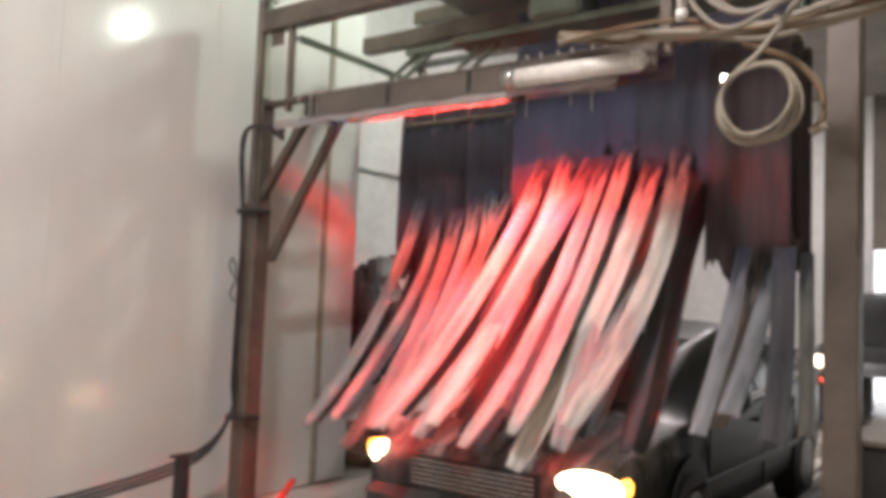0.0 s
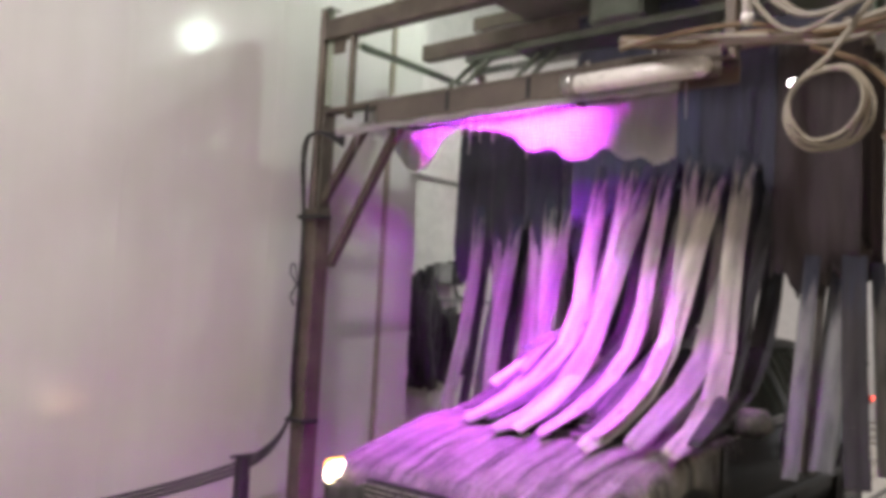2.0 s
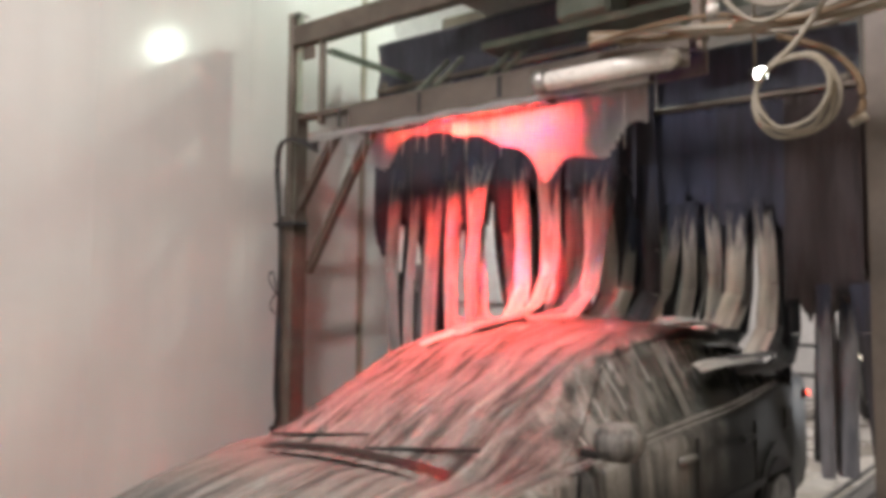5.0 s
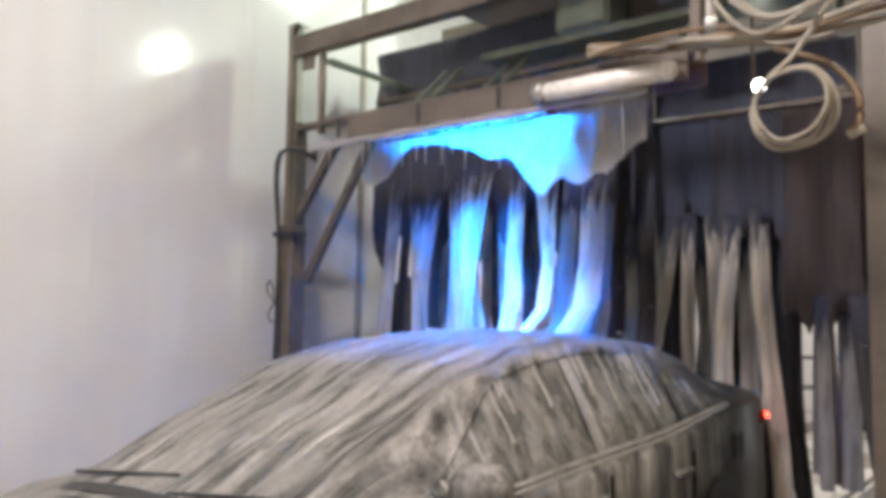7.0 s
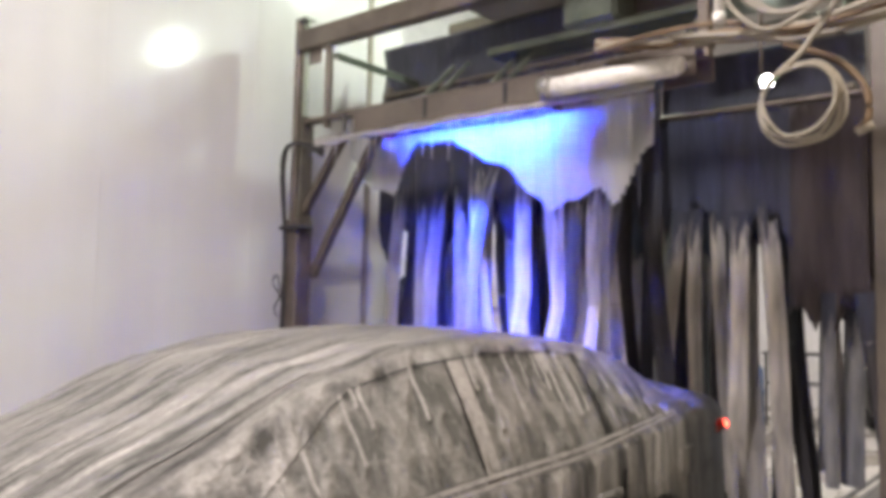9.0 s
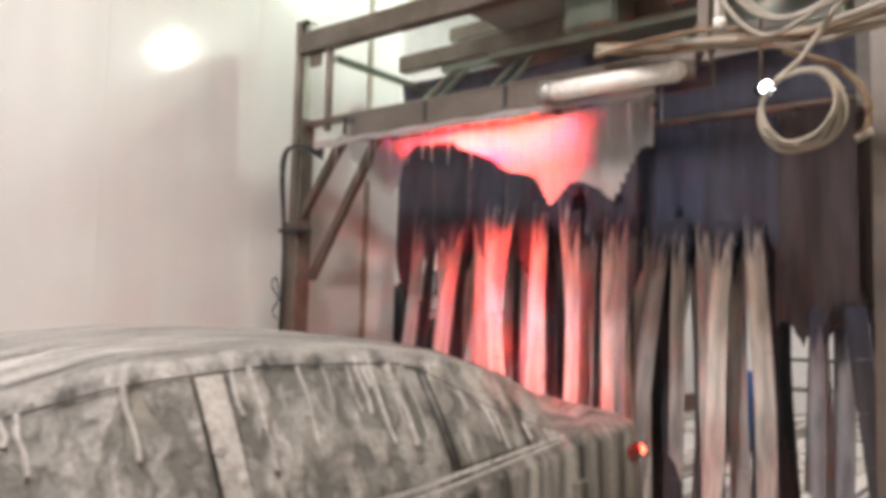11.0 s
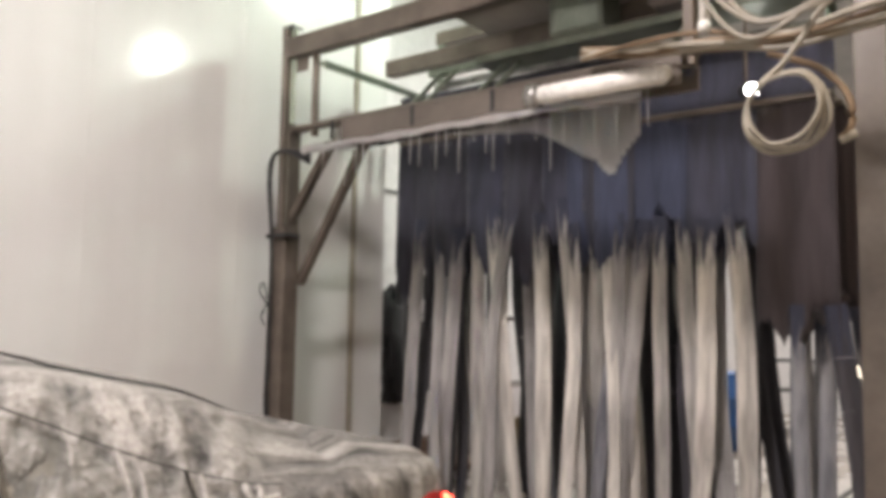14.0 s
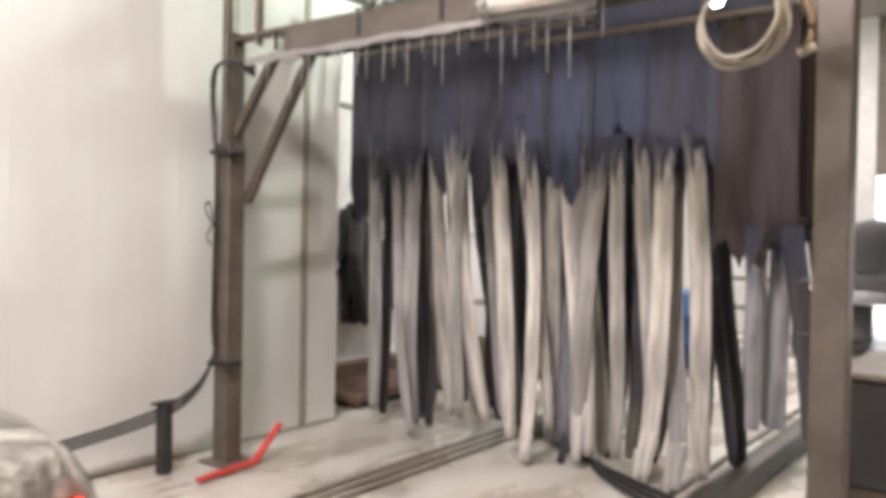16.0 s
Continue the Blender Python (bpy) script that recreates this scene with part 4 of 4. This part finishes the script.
for s in (-1, 1):
    lens = egg((0.09, s * (0.66 if s < 0 else 0.70), 0.645), (0.10, 0.19 if s < 0 else 0.055, 0.075 if s < 0 else 0.06))
    part("headlight", lens, HEADLIGHT, car, "glaring lit headlight", True)
    part("indicator", box((0.10, s * 0.79, 0.60), (0.24, s * 0.845, 0.69), 0.02), AMBER, car, "orange indicator")
    part("tail_lamp", egg((4.70, s * 0.755, 0.955), (0.13, 0.085, 0.06)), TAILRED, car, "red tail lamp")
    part("tail_bulb", egg((4.76, s * 0.80, 0.96), (0.05, 0.04, 0.026)), TAIL, car, "lit tail lamp bulb")
    if s < 0:
        part("mirror", box((1.32, s * 0.90, 0.95), (1.50, s * 1.09, 1.10), 0.045), PAINT, car, "foam-covered door mirror", True)
        part("mirror_arm", box((1.36, s * 0.84, 0.95), (1.44, s * 0.93, 0.99), 0.01), TRIM, car)
    for u in (2.25, 3.15):
        part("door_handle", box((u, s * 0.885, 0.80), (u + 0.2, s * 0.915, 0.835), 0.01), PAINT, car)
    for u in (1.28, 2.50, 3.40):
        part("door_gap", box((u, s * 0.880, 0.34), (u + 0.012, s * 0.893, 0.9), 0.0), TRIM, car)
    part("fuel_flap", box((4.02, s * 0.862, 0.78), (4.17, s * 0.882, 0.92), 0.008), PAINT, car) if s < 0 else None
    part("side_moulding", box((0.9, s * 0.885, 0.50), (4.05, s * 0.905, 0.55), 0.008), TRIM, car)
    for u in (0.95, 3.8):
        part("wheel_arch", rod((u, s * 0.80, 0.36), (u, s * 0.897, 0.36), 0.37, 28), TRIM, car)
        wh = part("wheel", rod((u, s * 0.70, 0.32), (u, s * 0.905, 0.32), 0.32, 28), RUBBER, car, "black tyre")
        part("rim", rod((u, s * 0.88, 0.32), (u, s * 0.915, 0.32), 0.21, 20), BARE, wh, "alloy rim")
part("grille", box((-0.012, -0.42, 0.50), (0.05, 0.42, 0.68), 0.015), TRIM, car, "dark chrome-barred grille")
for k in range(6):
    part("grille_bar", box((-0.02, -0.40, 0.52 + k * 0.026), (0.0, 0.40, 0.53 + k * 0.026), 0.003), BARE, car)
part("front_bumper", box((-0.06, -0.74, 0.28), (0.2, 0.74, 0.48), 0.05), PAINT, car)
part("rear_bumper", box((4.80, -0.76, 0.34), (5.02, 0.76, 0.58), 0.05), PAINT, car)
part("number_plate", box((4.95, -0.26, 0.66), (4.965, 0.26, 0.77), 0.004), TUBE, car, "plain white plate")
for s in (-0.35, 0.25):
    part("wiper", bar((0.93, s + 0.3, 0.955), (1.02, s - 0.25, 0.995), 0.02, 0.015), TRIM, car)

# thick soap runs from the roof edge and the belt line
for k in range(40):
    r = random.Random(900 + k)
    side, u = (-1 if k < 30 else 1), r.uniform(1.5, 4.0)
    v_top = max(0.08, head(u)) + 0.012
    v_low = max(0.03, v_top - r.uniform(0.05, 0.3))
    path = []
    for i in range(4):
        c_ = cabin_point(u + 0.004 * math.sin(2.2 * i + k), v_top + (v_low - v_top) * i / 3)
        path.append((c_.x, side * (abs(c_.y) + 0.008), c_.z + 0.003))
    bm = hose(path, r.uniform(0.003, 0.008), 6)
    part("soap_run", bm, PILLAR, car, "thin run of white soap", True)

# ---- next vehicle waiting at the entry ----
nxt = thing("waiting_car", "tall dark car waiting behind with lit headlights", "car", pose(12.3, 1.8, 0))
bm = mirrored(grid_bm([[(u, -y, 1.42 * z - 0.1) for y, z in lower_section(u)] for u in us]))
part("body", bm, TRIM, nxt, smooth=True)
bm = mirrored(grid_bm([[Vector((c_.x, c_.y, 1.42 * c_.z - 0.1)) for c_ in (cabin_point(u, v / 8) for v in range(9))] for u in cab_us[::3]]))
part("cabin", bm, TRIM, nxt, smooth=True)
for s in (-1, 1):
    part("headlight", egg((0.05, s * 0.66, 0.95), (0.09, 0.12, 0.08)), FAR_LIGHT, nxt, "glaring lit headlight", True)
    for u in (0.95, 3.8):
        part("wheel", rod((u, s * 0.70, 0.36), (u, s * 0.905, 0.36), 0.36, 24), RUBBER, nxt, "black tyre")


# ---- movement ----
NOSE = [(0.0, 3.77), (0.5, 3.60), (1.5, 3.17), (3.5, 2.28), (6.0, 1.15), (7.0, 0.68), (9.0, -0.14), (11.5, -1.45), (12.0, -1.72), (12.5, -1.97), (13.0, -2.2), (13.5, -2.4), (14.0, -2.59), (14.5, -2.80), (15.0, -3.15), (15.5, -3.30), (16.0, -3.57)]


def nose(t):
    for (a, p), (b, q) in zip(NOSE, NOSE[1:]):
        if t <= b:
            return p + (q - p) * (t - a) / (b - a)
    return NOSE[-1][1]


def stroke(g, t):
    """0 at the back and 1 at the front of a curtain's swing, once in two seconds."""
    return 0.5 + 0.5 * math.cos(math.pi * (t - (1.15, 1.85, 0.4)[g]))


def going(t):
    return 1 - min(1.0, max(0.0, (t - 9.8) / 1.8))


def swing(g, t):
    """Degrees by which the cloth is thrown forward; the drive stops near the end."""
    return CURTAINS[g][4] * going(t) * stroke(g, t)


def arm_angle(g, t):
    back, ahead, rest = ((-30.0, 62.0, 12.0), (-30.0, 62.0, 12.0), (-10.0, 15.0, 0.0))[g]
    return rest + going(t) * (back + (ahead - back) * stroke(g, t) - rest)


def place(g, t):
    """The curtain's frame stays level while its arms swing under the drive shaft."""
    _, hx, cy, hz, _, _ = CURTAINS[g]
    a = math.radians(arm_angle(g, t))
    return pose(hx - ARM * math.sin(a), cy, hz + ARM * (1 - math.cos(a)))


def surface(x, y, t):
    return car_top(x - nose(t), y - LANE)


def strip_shape(g, x0, y0, t, rnd, ph, hang):
    """World joints and angles of one strip: it hangs from the swinging header, trails, and lies on the car."""
    m = place(g, t)
    p = m @ Vector((x0, y0, hang))
    speed = (swing(g, t + 0.12) - swing(g, t - 0.12)) / 0.24
    calm = min(1.0, max(0.15, (14.5 - t) / 3.0))
    angles, q = [], p.copy()
    for j, n in enumerate(SEGS):
        k = j * 4 / 6
        a = swing(g, t) * (0.5 - 0.18 * k) - ((0.10 + 0.07 * k) if speed > 0 else (0.22 + 0.20 * k)) * speed + calm * 6 * rnd * (0.4 + 0.28 * k) * math.sin(2.6 * t + ph + 0.7 * k) + 3 * rnd
        a += 26 * max(0.0, 1 - t / 0.9) * (0.6 + 0.22 * k)
        after = min(1.0, max(0.0, (t - 11.0) / 0.6)) * math.exp(-0.25 * max(0.0, t - 12.0))
        a += after * (10 + 2 * k) * math.cos(2 * math.pi * (t - (12.1, 12.45, 12.3)[g]) / 2.3) + (5 + 4 * math.sin(ph)) * math.sin(0.9 * k + ph)
        for _ in range(40):
            end = q + n * Vector((-math.sin(math.radians(a)), 0, -math.cos(math.radians(a))))
            if end.z >= surface(end.x, end.y, t) + 0.05 and end.z > 0.04:
                break
            a += 4 if a < 110 else 0
        angles.append(a)
        q = end
    soft_ = [(angles[max(0, j - 1)] + 2 * a + angles[min(len(angles) - 1, j + 1)]) / 4 for j, a in enumerate(angles)]
    out = []
    for n, a in zip(SEGS, soft_):
        out.append((p.copy(), a))
        p = p + n * Vector((-math.sin(math.radians(a)), 0, -math.cos(math.radians(a))))
    return m, out


FOAM_ON, FOAM_OFF = 0.75, 14.1


def foam_fall(c, t):
    """How far the foam hangs under the bar in one column."""
    y = Y_HI - (c + 0.5) * COL_W
    shift = 0.10 * math.sin(math.pi * t + 0.6)
    at = min(4.16, max(1.86, y + shift))
    usual = lerp([(1.86, 0.26), (1.95, 0.36), (2.03, 0.44), (2.12, 0.36), (2.31, 0.36), (2.44, 0.50), (2.56, 0.42), (2.75, 0.28), (3.0, 0.12), (3.2, 0.05), (3.5, 0.05), (3.6, 0.16), (3.70, 0.34), (3.80, 0.30), (4.16, 0.03)], at)
    last_ = lerp([(1.86, 0.50), (1.93, 0.58), (2.02, 0.74), (2.12, 0.52), (2.37, 0.52), (2.68, 0.5), (2.93, 0.34), (3.18, 0.04), (3.6, 0.05), (3.85, 0.2), (4.16, 0.0)], min(4.16, max(1.86, y)))
    late = min(1.0, max(0.0, (t - 12.5) / 0.5))
    depth = usual + (last_ - usual) * late
    wob = 0.06 * math.sin(7 * y + 3.3 * t) + 0.03 * math.sin(19 * y - 4.1 * t)
    flow = min(1.0, max(0.0, (t - FOAM_ON) / 0.5)) * min(1.0, max(0.0, (FOAM_OFF + 0.4 * math.exp(-((y - 2.1) / 0.28) ** 2) - t) / 0.9))
    return flow * max(0.0, 0.02 + depth * (1 + 0.25 * (1 - late) * math.sin(2.3 * t)) + wob * (1 - 0.6 * late) * min(1.0, depth * 3))


# seconds and the face that looks down
COLOUR_TIMES = [(0.0, "red"), (0.3, "green"), (0.62, "indigo"), (0.82, "amber"), (1.36, "blue"), (1.8, "magenta"), (2.25, "lilac"), (2.55, "red"), (2.85, "green"), (3.25, "indigo"), (3.6, "dark"),
                (4.6, "red"), (5.5, "green"), (5.86, "lilac"), (6.1, "indigo"), (6.29, "amber"), (6.8, "blue"), (7.15, "magenta"), (7.6, "lilac"), (7.82, "red"), (8.32, "green"), (8.7, "indigo"), (9.1, "amber"),
                (9.8, "magenta"), (10.5, "red"), (11.1, "green"), (11.38, "indigo"), (11.78, "amber"), (12.15, "blue"), (12.36, "lilac"), (12.44, "dark"), (12.55, "magenta"), (12.84, "dark")]



def motions():
    times = [k * 0.25 for k in range(65)]
    walk(car, [(t, pose(nose(t), LANE, 0)) for t in [k * 0.5 for k in range(33)]])
    for g, (t_ob, _, _, _, _, arms) in enumerate(CURTAINS):
        walk(t_ob, [(t, place(g, t)) for t in times])
        for y, arm in arms:
            walk(arm, [(t, pose(0, y, HEAD_TOP, 0, arm_angle(g, t), 0)) for t in times])
    for g, x, y, hang, rnd, ph, lean, segs in STRIPS:
        rows = [[] for _ in segs]
        for t in times:
            m, joints = strip_shape(g, x, y, t, rnd, ph, hang)
            inv, slip = m.inverted(), 0.0
            for j, (p, a) in enumerate(joints[:len(segs)]):
                bend = lean + 3.5 * rnd * math.sin(0.8 * j + ph + 1.4 * t * going(t))
                rows[j].append((t, inv @ pose(p.x, p.y + slip, p.z, 0, a, 0) @ pose(0, 0, 0, bend, 0, 0) @ pose(0, 0, sum(SEGS[:j]))))
                slip += SEGS[j] * math.sin(math.radians(bend))
        for o, r in zip(segs, rows):
            walk(o, r)
    for o in FOAM_PIECES:
        c, k = o["column"], o["band"]
        y = Y_HI - (c + 0.5) * COL_W
        rows = []
        for t in times:
            low = foam_fall(c, t)
            rows.append((t, pose(GX + 0.165 + foam_wave(y) * 0.5 + 0.0025 * k, y, 2.92 - min(0.14 * k, low * (k + 1) / BANDS))))
        walk(o, rows)
    for i, o in enumerate(DRIPS):
        late = 0.5 * (i % 5)
        walk(o, [(0.0, pose(0, 0, 0.2)), (0.7 + late, pose(0, 0, 0.2)), (1.3 + late, pose(0, 0, 0)), (16.0, pose(0, 0, 0))])
    names = [n for n, _ in COLOURS]
    rows, now = [(0.0, pose(*DRUM, 0, 45 * names.index("red"), 0))], 45 * names.index("red")
    for t, n in COLOUR_TIMES[1:]:
        goal = 45 * names.index(n)
        turn = (goal - now + 180) % 360 - 180
        steps = max(1, math.ceil(abs(turn) / 60))
        rows.append((t, pose(*DRUM, 0, now, 0)))
        for s in range(1, steps + 1):
            rows.append((t + 0.0667 * s / steps if steps < 3 else t + 0.0334 * s, pose(*DRUM, 0, now + turn * s / steps, 0)))
        now += turn
    rows.append((16.0, pose(*DRUM, 0, now, 0)))
    walk(drum, rows)


motions()
